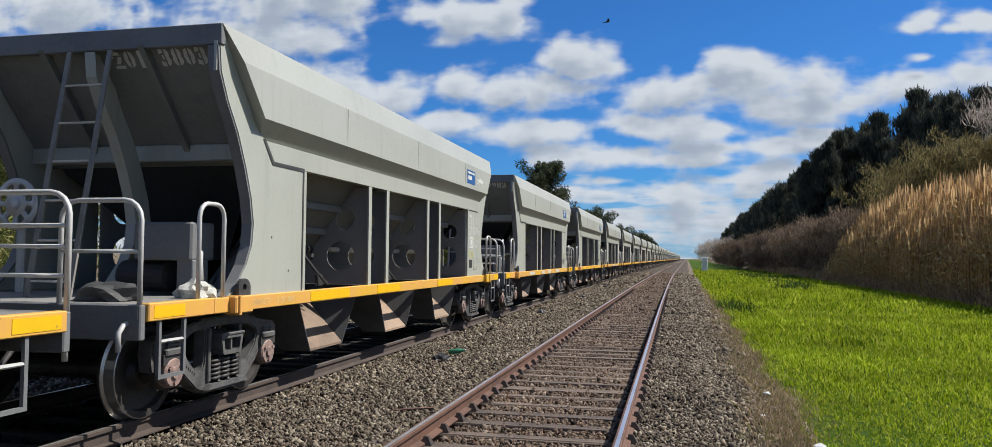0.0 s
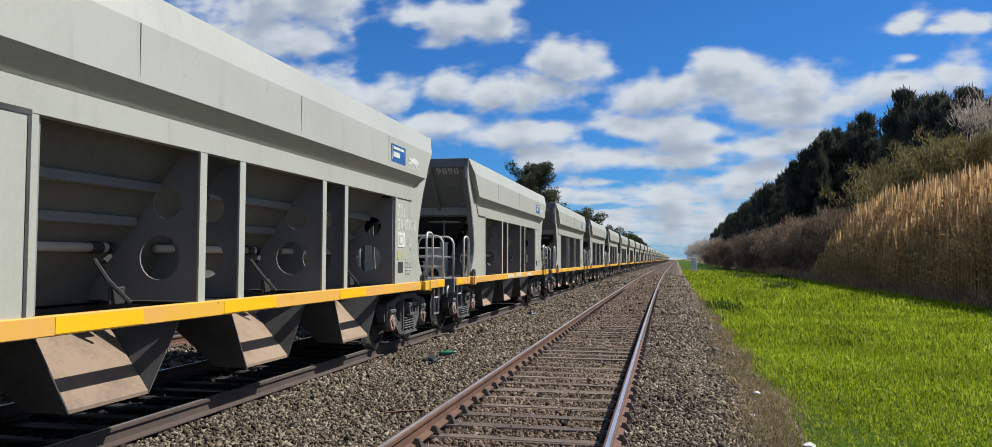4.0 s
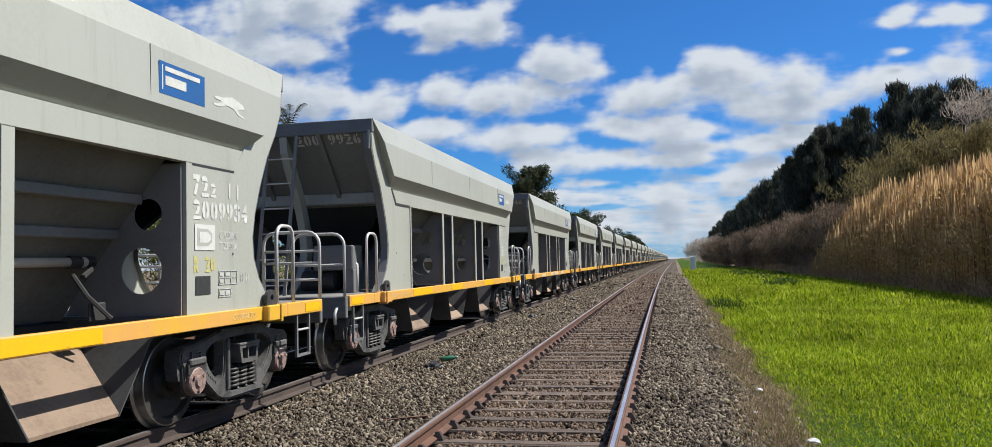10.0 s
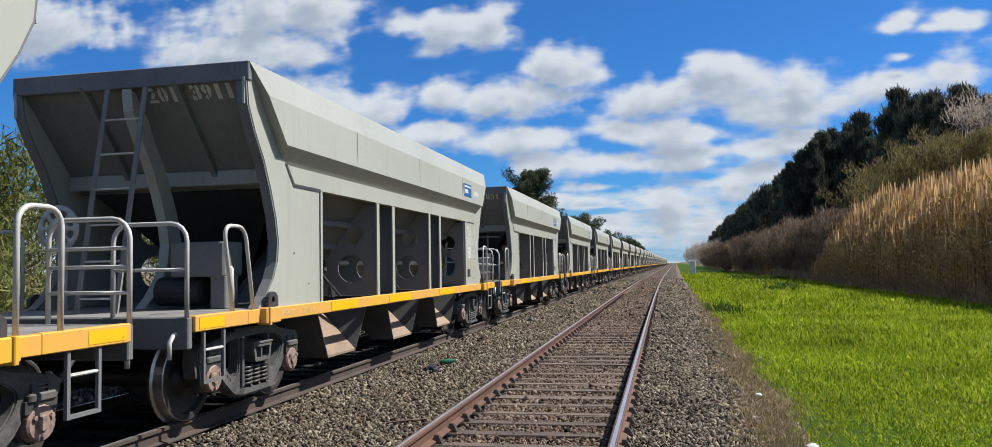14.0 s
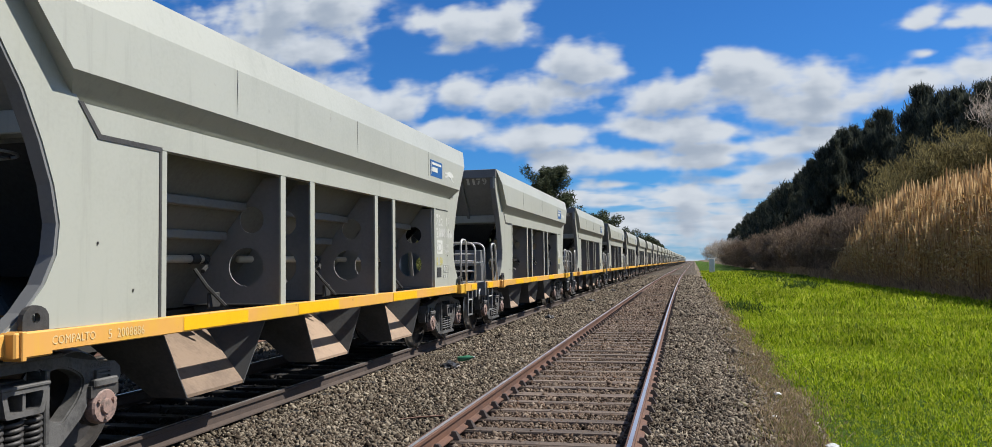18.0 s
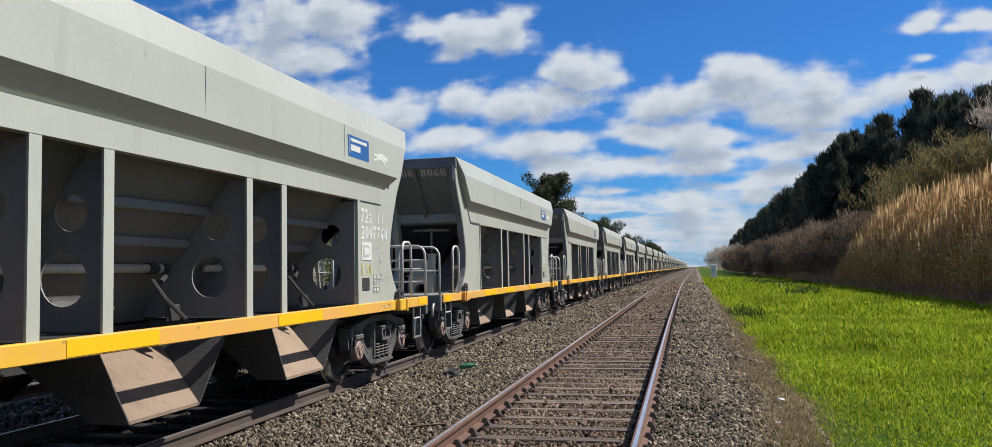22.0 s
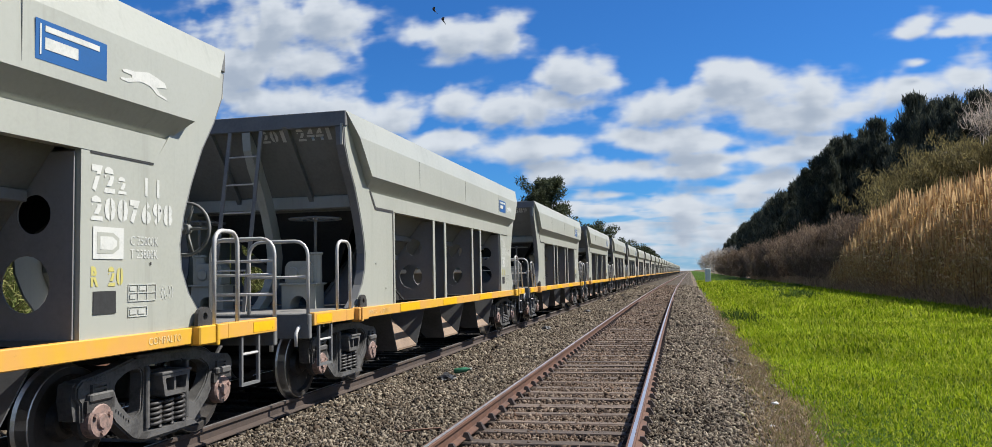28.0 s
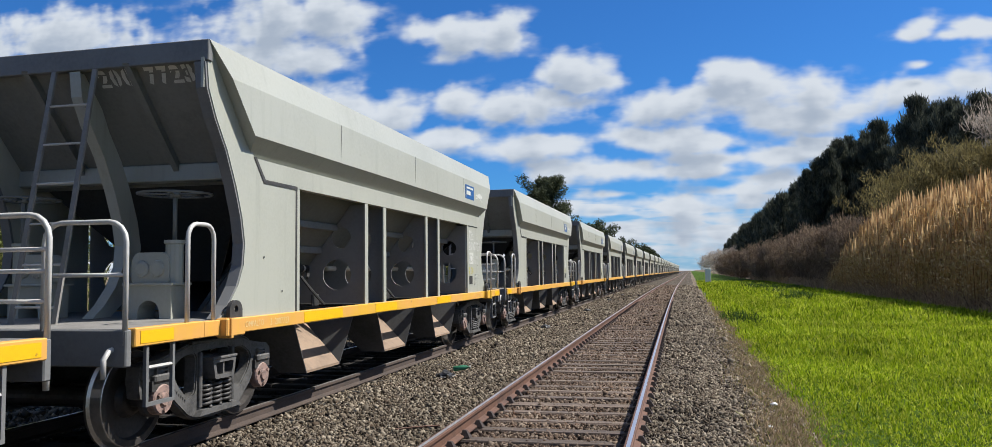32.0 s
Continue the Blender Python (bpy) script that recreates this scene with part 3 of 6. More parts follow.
def chute_cheek(yc, s):
    """A side sheet of a chute, raked outwards to the top."""
    bm = bmesh.new()
    out = [(1.225, 0.46, 0.30), (1.26, 0.92, 1.02), (0.30, 0.98, 1.06), (0.86, 0.46, 0.30)]
    a = [bm.verts.new((x, yc + s * y, z)) for x, y, z in out]
    b2 = [bm.verts.new((x, yc + s * (y + 0.015), z)) for x, y, z in out]
    bm.faces.new(a); bm.faces.new(b2[::-1])
    for q in range(4):
        bm.faces.new((a[q], a[(q + 1) % 4], b2[(q + 1) % 4], b2[q]))
    return bm


def brake_wheel(bm, c, r, axis, spokes=5, bar=0.016):
    c = Vector(c)
    at = (lambda a, d: c + Vector((d * math.cos(a), d * math.sin(a), 0))) if axis == "z" else (lambda a, d: c + Vector((d * math.cos(a), 0, d * math.sin(a))))
    tube(bm, [at(2 * math.pi * i / 24, r) for i in range(24)], bar, 6, True)
    for i in range(spokes):
        tube(bm, [at(2 * math.pi * i / spokes, 0.03), at(2 * math.pi * i / spokes, r)], bar * 0.8, 5)
    lathe(bm, [(-0.03, 0.05), (0.03, 0.05)], c, axis, 12)


WHEEL_R = 0.42
WHEELSETS = []


def wheelset_mesh():
    bm = bmesh.new()
    prof = [(-0.075, 0.10), (-0.075, 0.13), (-0.03, 0.16), (-0.01, 0.33), (-0.065, 0.355), (-0.07, 0.448), (-0.045, 0.452), (-0.03, 0.425), (0.065, 0.418), (0.07, 0.41), (0.07, 0.355), (0.02, 0.335), (0.0, 0.17), (0.06, 0.14), (0.075, 0.11)]
    for s in (-1, 1):
        b2 = bmesh.new()
        lathe(b2, prof, (0.873, 0, 0), "x", 36)
        if s < 0:
            for v in b2.verts:
                v.co.x = -v.co.x
        me = finish(b2, "wheel")
        bm.from_mesh(me)
        bpy.data.meshes.remove(me)
    lathe(bm, [(-1.18, 0.06), (-1.0, 0.075), (-0.8, 0.09), (0.8, 0.09), (1.0, 0.075), (1.18, 0.06)], (0, 0, 0), "x", 16)
    for f in bm.faces:
        r = math.hypot(f.calc_center_median().y, f.calc_center_median().z)
        x = abs(f.calc_center_median().x)
        f.material_index = 1 if r > 0.40 and 0.83 < x < 0.945 else 0
    return finish(bm, "wheelset")


HALF_BASE, BOGIE_IN = 0.84, 0.53     # half the wheelbase, and how far the bogie's middle lies inside the body's end
FRAME_HALF = [(0.0, 0.86), (0.40, 0.86), (0.66, 0.80), (0.86, 0.765), (1.00, 0.75), (1.06, 0.70), (1.065, 0.62), (1.02, 0.57), (1.015, 0.43), (0.975, 0.43), (0.97, 0.585), (0.71, 0.585), (0.70, 0.44), (0.64, 0.36), (0.44, 0.20), (0.30, 0.145), (0.0, 0.135)]
FRAME_OUT = [(-y, z) for y, z in FRAME_HALF[:0:-1]] + FRAME_HALF[:-1]


def round_corners(outline, r, n=4):
    """An outline with its corners rounded."""
    out = []
    k = len(outline)
    for i in range(k):
        p, a, b = Vector(outline[i]), Vector(outline[i - 1]), Vector(outline[(i + 1) % k])
        u, v = (a - p), (b - p)
        q = min(r, u.length * 0.45, v.length * 0.45)
        u, v = p + u.normalized() * q, p + v.normalized() * q
        for j in range(n + 1):
            f = j / n
            out.append(tuple(u * (1 - f) ** 2 + p * 2 * f * (1 - f) + v * f * f))
    return out


SIDE_HOLE = [(0.31, 0.765), (0.50, 0.755), (0.66, 0.66), (0.60, 0.52), (0.43, 0.36), (0.33, 0.40)]
FRAME_HOLES = [round_corners([(-0.25, 0.24), (0.25, 0.24), (0.25, 0.775), (-0.25, 0.775)], 0.05), round_corners(SIDE_HOLE, 0.09), round_corners([(-y, z) for y, z in SIDE_HOLE], 0.09)]


def soften(bm, x, offset):
    """Bevel the sharp edges of a casting that lie in the plane x."""
    sharp = [e for e in bm.edges if all(abs(v.co.x - x) < 1e-4 for v in e.verts) and len(e.link_faces) == 2 and e.calc_face_angle(0) > 0.5]
    bmesh.ops.bevel(bm, geom=sharp, offset=offset, segments=2, affect="EDGES", clamp_overlap=True)


def side_frame():
    bm = holed(FRAME_OUT, FRAME_HOLES, "x", 0.98, 1.10)
    bmesh.ops.recalc_face_normals(bm, faces=bm.faces)
    soften(bm, 1.10, 0.014)
    prism(bm, [(-0.36, 0.185), (0.36, 0.185), (0.30, 0.235), (-0.30, 0.235)], "x", 0.95, 1.17)
    for y0 in (-0.295, 0.25):
        box(bm, 0.96, 1.13, y0, y0 + 0.045, 0.25, 0.77, 0.008)
    box(bm, 0.96, 1.13, -0.42, 0.42, 0.845, 0.88, 0.01)
    for s in (-1, 1):
        c = s * HALF_BASE
        box(bm, 0.97, 1.15, c - 0.13, c + 0.13, 0.575, 0.64, 0.012)
        for z in (0.66, 0.69):
            box(bm, 1.09, 1.125, c - 0.075, c + 0.075, z, z + 0.016)
        for e in (-0.075, 0.075):
            box(bm, 1.09, 1.125, c + e - 0.01, c + e + 0.01, 0.64, 0.705)
        prism(bm, [(s * 0.98, 0.43), (s * 1.05, 0.45), (s * 1.075, 0.60), (s * 1.06, 0.72), (s * 0.99, 0.74)], "x", 0.93, 1.06)
    for i in range(6):
        box(bm, 1.10, 1.108, -0.64 + i * 0.030, -0.628 + i * 0.030, 0.455 - i * 0.022, 0.475 - i * 0.022)
    return bm


def bolster_end():
    """The pocket at the bolster's end, an open cast box over the springs."""
    outer = [(-0.16, 0.50), (0.16, 0.50), (0.20, 0.69), (-0.20, 0.69)]
    inner = [(-0.125, 0.535), (0.125, 0.535), (0.155, 0.655), (-0.155, 0.655)]
    bm = holed(round_corners(outer, 0.02, 2), [round_corners(inner, 0.02, 2)], "x", 1.06, 1.205)
    box(bm, 1.02, 1.05, -0.15, 0.15, 0.51, 0.68)
    box(bm, 1.04, 1.19, -0.012, 0.014, 0.54, 0.65)
    box(bm, 1.04, 1.215, -0.21, 0.21, 0.685, 0.71, 0.006)
    return bm


def spring(yc):
    """A coil spring: a round bar wound upwards."""
    pts = [(1.085 + 0.066 * math.cos(a), yc + 0.066 * math.sin(a), 0.24 + 0.23 * a / (2 * math.pi * 5.5)) for a in [2 * math.pi * 5.5 * i / 66 for i in range(67)]]
    return tubed(pts, 0.0165, 6)


def adapter(yc):
    bm = bmesh.new()
    lathe(bm, [(0.0, 0.15), (0.06, 0.155), (0.07, 0.13)], (0.985, yc, WHEEL_R), "x", 18)
    box(bm, 0.97, 1.13, yc - 0.15, yc + 0.15, 0.50, 0.59)
    return bm


def bearing_cap(yc):
    bm = turned([(0.0, 0.135), (0.07, 0.135), (0.085, 0.122), (0.085, 0.06), (0.105, 0.052)], (1.055, yc, WHEEL_R), "x", 18)
    for i in range(3):
        a = 2 * math.pi * i / 3 + 0.5
        lathe(bm, [(0.0, 0.02), (0.02, 0.02)], (1.14, yc + 0.09 * math.cos(a), WHEEL_R + 0.09 * math.sin(a)), "x", 6)
    return bm


def outward(bm):
    for v in bm.verts:
        v.co.x += 0.10
    return bm


def bogie(parent, yc, full=True):
    bg = new("bogie")
    bg.parent, bg.location = parent, (0, yc, 0)
    bolster = bmesh.new()
    box(bolster, -1.14, 1.14, -0.19, 0.19, 0.47, 0.72, 0.02)
    box(bolster, -0.3, 0.3, -0.3, 0.3, 0.72, 0.86, 0.02)
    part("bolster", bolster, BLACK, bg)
    (both_sides if full else near_side)("side_frame", lambda: outward(side_frame()), FRAMEIRON, bg)
    if full:
        both_sides("bolster_end", lambda: outward(bolster_end()), FRAMEIRON, bg)
        for yy in (-0.165, 0.0, 0.165):
            both_sides("spring", lambda: outward(spring(yy)), BLACK, bg, "", True)
        for yy in (-HALF_BASE, HALF_BASE):
            both_sides("axle_box", lambda: outward(adapter(yy)), BLACK, bg)
            both_sides("bearing_cap", lambda: outward(bearing_cap(yy)), CAP, bg, "red-brown bearing cap with bolts")
            part("cast_letters", lettering_at("GRADE B", 0.055, (1.202, yy - 0.13, 0.722), SIDE_PLANE, 0.95), BLACK, bg)
        shoe = bmesh.new()
        for s in (-1, 1):
            box(shoe, -0.95, 0.95, s * 0.37 - 0.04, s * 0.37 + 0.04, 0.36, 0.44)
            for q in (-1, 1):
                box(shoe, q * 0.873 - 0.05, q * 0.873 + 0.05, s * 0.40 - 0.03, s * 0.40 + 0.03, 0.26, 0.56)
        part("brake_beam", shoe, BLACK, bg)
    for yy in (-HALF_BASE, HALF_BASE):
        w = part("wheelset", WHEELSET_ME, [STEEL, TREAD], bg)
        w.matrix_parent_inverse = Matrix.Translation((0, yy, WHEEL_R))
        WHEELSETS.append(w)
    return bg


WHEELSET_ME = wheelset_mesh()


def hand_rails(w, far):
    place = both_ends if far else all_corners
    place("side_handrail", lambda: tubed(hoop((1.42, -0.26, 0.95), (1.42, 0.14, 0.95), 1.95, 0.13), 0.021), TUBE, w, "", True)

    def end_rail():
        return tubed(hoop((1.40, -1.03, 0.95), (0.64, -1.03, 1.06), 1.92, 0.16), 0.021)

    def end_bar(z):
        return tubed([(1.40, -1.03, z), (0.64, -1.03, z)], 0.016)
    for turn in (lambda bm: bm,) if far else (lambda bm: bm, flip_x):
        for turn2, levels in ((lambda bm: bm, (1.50,)), (flip_y, (1.68, 1.53, 1.32))):
            part("end_handrail", turn(turn2(end_rail())), TUBE, w, "", True)
            if not far:
                for z in levels:
                    part("rail_bar", turn(turn2(end_bar(z))), TUBE, w, "", True)


LADDER = lambda f: (-0.45 + 0.445 * f, 1.07 + 2.40 * f)


def ladder_stile(x):
    (y0, z0), (y1, z1) = LADDER(0), LADDER(1)
    return prismed([(y0 - 0.012, z0), (y0 + 0.012, z0), (y1 + 0.012, z1), (y1 - 0.012, z1)], "x", x - 0.024, x + 0.024)


def ladder_rung(i):
    y, z = LADDER((i + 0.395) / 6.32)
    return tubed([(-0.22, y, z), (0.22, y, z)], 0.011, 6)


def step(y0, y1):
    """The bent flat bar of a step: down, across and up again."""
    a, b, t = y0 - 0.016, y1 + 0.016, 0.032
    return prismed([(a, 0.94), (a, 0.44), (b, 0.44), (b, 0.94), (b - t, 0.94), (b - t, 0.47), (a + t, 0.47), (a + t, 0.94)], "x", 1.405, 1.435)


def step_rung(z, y0, y1):
    return tubed([(1.42, y0, z), (1.42, y1, z)], 0.015, 6)


def centre_web():
    inner = [(y + 0.30, z) for y, z in CURVED_EDGE[::-1]]
    bm = prismed([(y, z) for y, z in CURVED_EDGE] + inner, "x", -0.012, 0.012)
    line = CURVED_EDGE
    vs = []
    for y, z in line:
        vs.append((bm.verts.new((-0.06, y - 0.012, z)), bm.verts.new((0.06, y - 0.012, z))))
    for a, b in zip(vs, vs[1:]):
        bm.faces.new((a[0], a[1], b[1], b[0]))
    return bm


def side_flange():
    """The dark bent edge strip along the curved end of a side plate."""
    bm = bmesh.new()
    vs = [(bm.verts.new((SIDE - 0.12, y, z)), bm.verts.new((SIDE - 0.008, y, z)), bm.verts.new((SIDE - 0.008, y - 0.028, z)), bm.verts.new((SIDE - 0.12, y - 0.028, z))) for y, z in CURVED_EDGE]
    for a, b in zip(vs, vs[1:]):
        for i in range(4):
            bm.faces.new((a[i], a[(i + 1) % 4], b[(i + 1) % 4], b[i]))
    bm.faces.new(vs[0]); bm.faces.new(vs[-1][::-1])
    return bm


def bracket():
    bm = bmesh.new()
    box(bm, 1.40, 1.53, 0.20, 0.52, 0.915, 1.085, 0.012)
    box(bm, 1.40, 1.55, 0.24, 0.28, 0.90, 1.09, 0.006)
    return bm


def lug():
    pts = [(0.40 + 0.11 * math.cos(a), 1.16 + 0.09 * math.sin(a)) for a in [math.pi * i / 8 for i in range(9)]]
    return holed(pts + [(0.29, 1.08), (0.51, 1.08)], [(0.40, 1.165, 0.035)], "x", 1.46, 1.50, 12)


def coupler():
    bm = bmesh.new()
    box(bm, -0.09, 0.09, -1.32, -0.7, 0.78, 0.96, 0.02)
    box(bm, -0.16, 0.12, -1.50, -1.28, 0.72, 1.02, 0.03)
    box(bm, -0.02, 0.17, -1.52, -1.40, 0.76, 0.98, 0.03)
    tube(bm, [(0.35, -1.0, 0.85), (0.36, -1.2, 0.7), (0.34, -1.36, 0.5), (0.30, -1.42, 0.62)], 0.025)
    return bm


def hook():
    return tubed([(1.30, -0.98, 0.93), (1.30, -1.08, 0.91), (1.30, -1.14, 0.85), (1.30, -1.14, 0.70)], 0.022, 8)


def wagon(name, kind):
    """kind: 'wheel' or 'plain' by what stands on the end platform; 'far' for those that stay distant."""
    far = kind == "far"
    w = empty(name, "grey-green steel hopper wagon with a yellow sill on rails", "hopper wagon", "wagons of the freight train")
    part("hopper_box", upper_box(), GREY, w)
    both_ends("end_sheet", slope_end, SOILSHADE, w)
    if not far:
        # The end recess's shade is put into this sheet's near-black colour.
        both_ends("lower_end_sheet", lower_sheet, SHADEBLACK, w)
    both_sides("top_rail", lambda: prismed([(1.84, 2.46), (BODY - 1.84, 2.46), (BODY - 1.02, 2.46), (BODY - 0.86, 2.68), (0.86, 2.68), (1.02, 2.46)], "x", SIDE - 0.09, SIDE + 0.004), GREY, w)
    all_corners("side_plate", side_end_plate, GREY, w)
    both_sides("side_sill", lambda: boxed(SIDE - 0.05, SIDE + 0.03, -0.05, BODY + 0.05, 0.93, 1.075, 0.008), YELLOW, w, "yellow painted side sill with chipped edges")
    both_ends("end_sill", lambda: boxed(-SIDE, SIDE, -1.05, -0.98, 0.78, 1.07, 0.01), DARKGREY, w)
    for yc in (2.90, 5.5, 8.10):
        (near_side if far else both_sides)("chute_slide", lambda: chute_slide(yc), DUSTY, w, "dusty brown sloping chute plate")
        for s in (-1, 1):
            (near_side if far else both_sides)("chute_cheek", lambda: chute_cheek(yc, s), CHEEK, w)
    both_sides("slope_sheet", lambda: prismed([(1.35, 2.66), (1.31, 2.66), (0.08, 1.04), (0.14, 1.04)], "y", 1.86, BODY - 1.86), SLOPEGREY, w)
    # Coloured near black for the shade under the body.
    part("centre_sill", boxed(-0.2, 0.2, -0.98, BODY + 0.98, 0.70, 1.02), SHADEBLACK, w)
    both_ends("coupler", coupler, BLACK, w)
    both_ends("platform", lambda: boxed(-1.37, 1.37, -0.98, 1.84, 1.03, 1.072), PLATE, w, "dusty grey steel platform plate")
    for yc in (BOGIE_IN, BODY - BOGIE_IN):
        bogie(w, yc, not far)
    for i, y in enumerate(PILLARS):
        if 0 < i < 5:
            (near_side if far else both_sides)("pillar", lambda: boxed(SIDE - 0.022, SIDE, y - 0.055, y + 0.055, 1.07, 2.47), GREY, w)
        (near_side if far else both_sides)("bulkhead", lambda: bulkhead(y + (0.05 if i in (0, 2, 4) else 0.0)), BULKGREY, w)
    if not far:
        # Added plates, unseen, that keep ground light out of the narrow bays.
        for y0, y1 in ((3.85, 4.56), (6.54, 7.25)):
            part("gap_floor", boxed(0.2, SIDE - 0.05, y0, y1, 1.06, 1.072), SHADEBLACK, w)
    hand_rails(w, far)
    for x in (-0.235, 0.225):
        both_ends("ladder_stile", lambda: ladder_stile(x), PLATE, w)
    if not far:
        for i in range(6):
            part("ladder_rung", ladder_rung(i), TUBE, w)
    both_ends("centre_web", centre_web, GREY, w)
    # Rim beam coloured darker for the shade on the wagon's end.
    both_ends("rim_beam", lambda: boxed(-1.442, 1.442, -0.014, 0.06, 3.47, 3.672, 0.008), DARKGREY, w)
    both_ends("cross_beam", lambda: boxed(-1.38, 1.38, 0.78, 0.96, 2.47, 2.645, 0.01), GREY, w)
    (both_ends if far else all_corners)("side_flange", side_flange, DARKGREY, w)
    common_marks(w, not far)
    if far:
        return w
    all_corners("rib", lambda: prismed([(-0.03, 3.50), (0.10, 3.50), (0.92, 2.54), (0.84, 2.50)], "x", 0.535, 0.60), SOILSHADE, w)
    all_corners("corner_strap", lambda: boxed(1.375, 1.405, -0.03, -0.016, 3.22, 3.50), GREY, w)
    all_corners("end_sill_yellow", lambda: boxed(SIDE - 0.06, SIDE + 0.03, -0.98, -0.05, 0.93, 1.08, 0.008), YELLOW, w, "yellow sill end below the platform")
    all_corners("jack_bracket", bracket, YELLOW, w)
    all_corners("lifting_lug", lug, BLACK, w)
    for turn in (lambda bm: bm, flip_x):
        for turn2, y0, y1 in ((lambda bm: bm, -0.80, -0.46), (flip_y, -0.65, -0.33)):
            part("step_frame", turn(turn2(step(y0, y1))), DARKGREY, w)
            part("step_rung", turn(turn2(step_rung(0.75, y0, y1))), TUBE, w)
    all_corners("hook", hook, TUBE, w, "", True)
    for y0, y1 in ((1.9, 3.78), (4.58, 6.47), (7.27, 9.16)):
        for x, z in ((0.92, 2.13), (0.68, 1.82)):
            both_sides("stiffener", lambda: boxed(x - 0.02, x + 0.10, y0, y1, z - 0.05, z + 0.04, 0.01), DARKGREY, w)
    for y0, y1 in ((1.95, 3.83), (4.30, 6.52), (6.99, 9.19)):
        part("chute_rod", tubed([(0.60, y0, 1.57), (0.60, y1 - 0.46, 1.57)], 0.042, 12), PIPE, w, "pale round rod along the chutes", True)
        part("rod_collar", turned([(0.0, 0.042), (0.01, 0.056), (0.13, 0.056), (0.14, 0.045), (0.20, 0.045), (0.21, 0.05), (0.30, 0.05), (0.31, 0.03)], (0.60, y1 - 0.46, 1.57), "y", 12), SHADEBLACK, w)
        part("rod_band", turned([(0.0, 0.0475), (0.055, 0.0475)], (0.60, y1 - 0.315, 1.57), "y", 12), PIPE, w)
        # Lever coloured near black as part of the bay's shade.
        part("chute_lever", lever(y1 - 0.18), SHADEBLACK, w)
    part("brake_cylinder", turned([(0, 0.06), (0.02, 0.13), (0.4, 0.13), (0.42, 0.06), (0.8, 0.03)], (0.75, 4.6, 1.22), "y", 16), BLACK, w)
    if kind == "wheel":
        for s in (1, -1):
            bm = bmesh.new()
            x = 0.77 if s > 0 else -1.02
            brake_wheel(bm, (x, 0.48, 2.295), 0.35, "z", 5, 0.012)
            tube(bm, [(x, 0.48, 1.8), (x, 0.48, 2.34)], 0.022)
            part("hand_wheel", bm, SOILSHADE, w, "spoked horizontal hand wheel on a post", True)
            part("gear_stand", gear_stand(s), GREY, w, "grey gear box on an arched foot")
    else:
        stand = part("brake_stand", tubed([(-1.08, 0.36, 1.07), (-1.08, 0.36, 2.02)], 0.045), TUBE, w)
        part("brake_wheel", wheel_up(), TUBE, stand, "pale cast brake wheel with round openings", True)
        part("valve_box", boxed(0.35, 1.0, 0.25, 0.65, 1.42, 1.80, 0.02), DARKGREY, w)
        part("valve_leg", boxed(0.82, 1.0, 0.28, 0.55, 1.07, 1.43, 0.01), DARKGREY, w)
        part("valve_pipe", tubed([(1.0, 0.4, 1.07), (1.0, 0.4, 1.5), (0.9, 0.4, 1.6)], 0.03), TUBE, w, "", True)
        part("small_reservoir", turned([(0, 0.05), (0.02, 0.16), (0.55, 0.16), (0.57, 0.05)], (0.1, 0.45, 1.26), "x", 16), SHADEBLACK, w)
    return w


def lever(y):
    """The forked lever from a rod down to its chute gate."""
    bm = tubed([(0.60, y, 1.57), (0.70, y - 0.12, 1.50), (0.78, y - 0.32, 1.44)], 0.024, 6)
    tube(bm, [(0.70, y - 0.34, 1.46), (0.86, y - 0.36, 1.28), (0.98, y - 0.22, 1.08)], 0.02, 6)
    box(bm, 0.84, 0.87, y - 0.34, y - 0.14, 1.06, 1.22, 0.01)
    return bm


def wheel_up():
    """A cast wheel: a rim, a hub and a dished disc with openings between the spokes."""
    cx, cz, r = -1.08, 1.99, 0.255
    ring = [(cx + r * math.cos(2 * math.pi * i / 28), cz + r * math.sin(2 * math.pi * i / 28)) for i in range(28)]
    holes = []
    for i in range(8):
        a = 2 * math.pi * (i + 0.5) / 8
        slot = ((0.125, -0.20), (0.205, -0.27), (0.215, 0.0), (0.205, 0.27), (0.125, 0.20))
        holes.append(round_corners([(cx + q * math.cos(a + b), cz + q * math.sin(a + b)) for q, b in slot], 0.02, 2))
    bm = holed(ring, holes, "y", 0.265, 0.30)
    tube(bm, [(x, 0.28, z) for x, z in ring], 0.016, 6, True)
    lathe(bm, [(-0.05, 0.03), (-0.03, 0.06), (0.03, 0.06)], (cx, 0.28, cz), "y", 14)
    return bm


def far_wheel():
    """The upright five-spoked hand wheel at the far end of some wagons."""
    bm = bmesh.new()
    brake_wheel(bm, (1.02, BODY + 0.02, 1.98), 0.25, "y", 5, 0.017)
    tube(bm, [(1.02, BODY - 0.16, 1.98), (1.02, BODY + 0.04, 1.98)], 0.022)
    tube(bm, [(1.02, BODY - 0.14, 1.07), (1.02, BODY - 0.14, 2.04)], 0.03)
    return bm


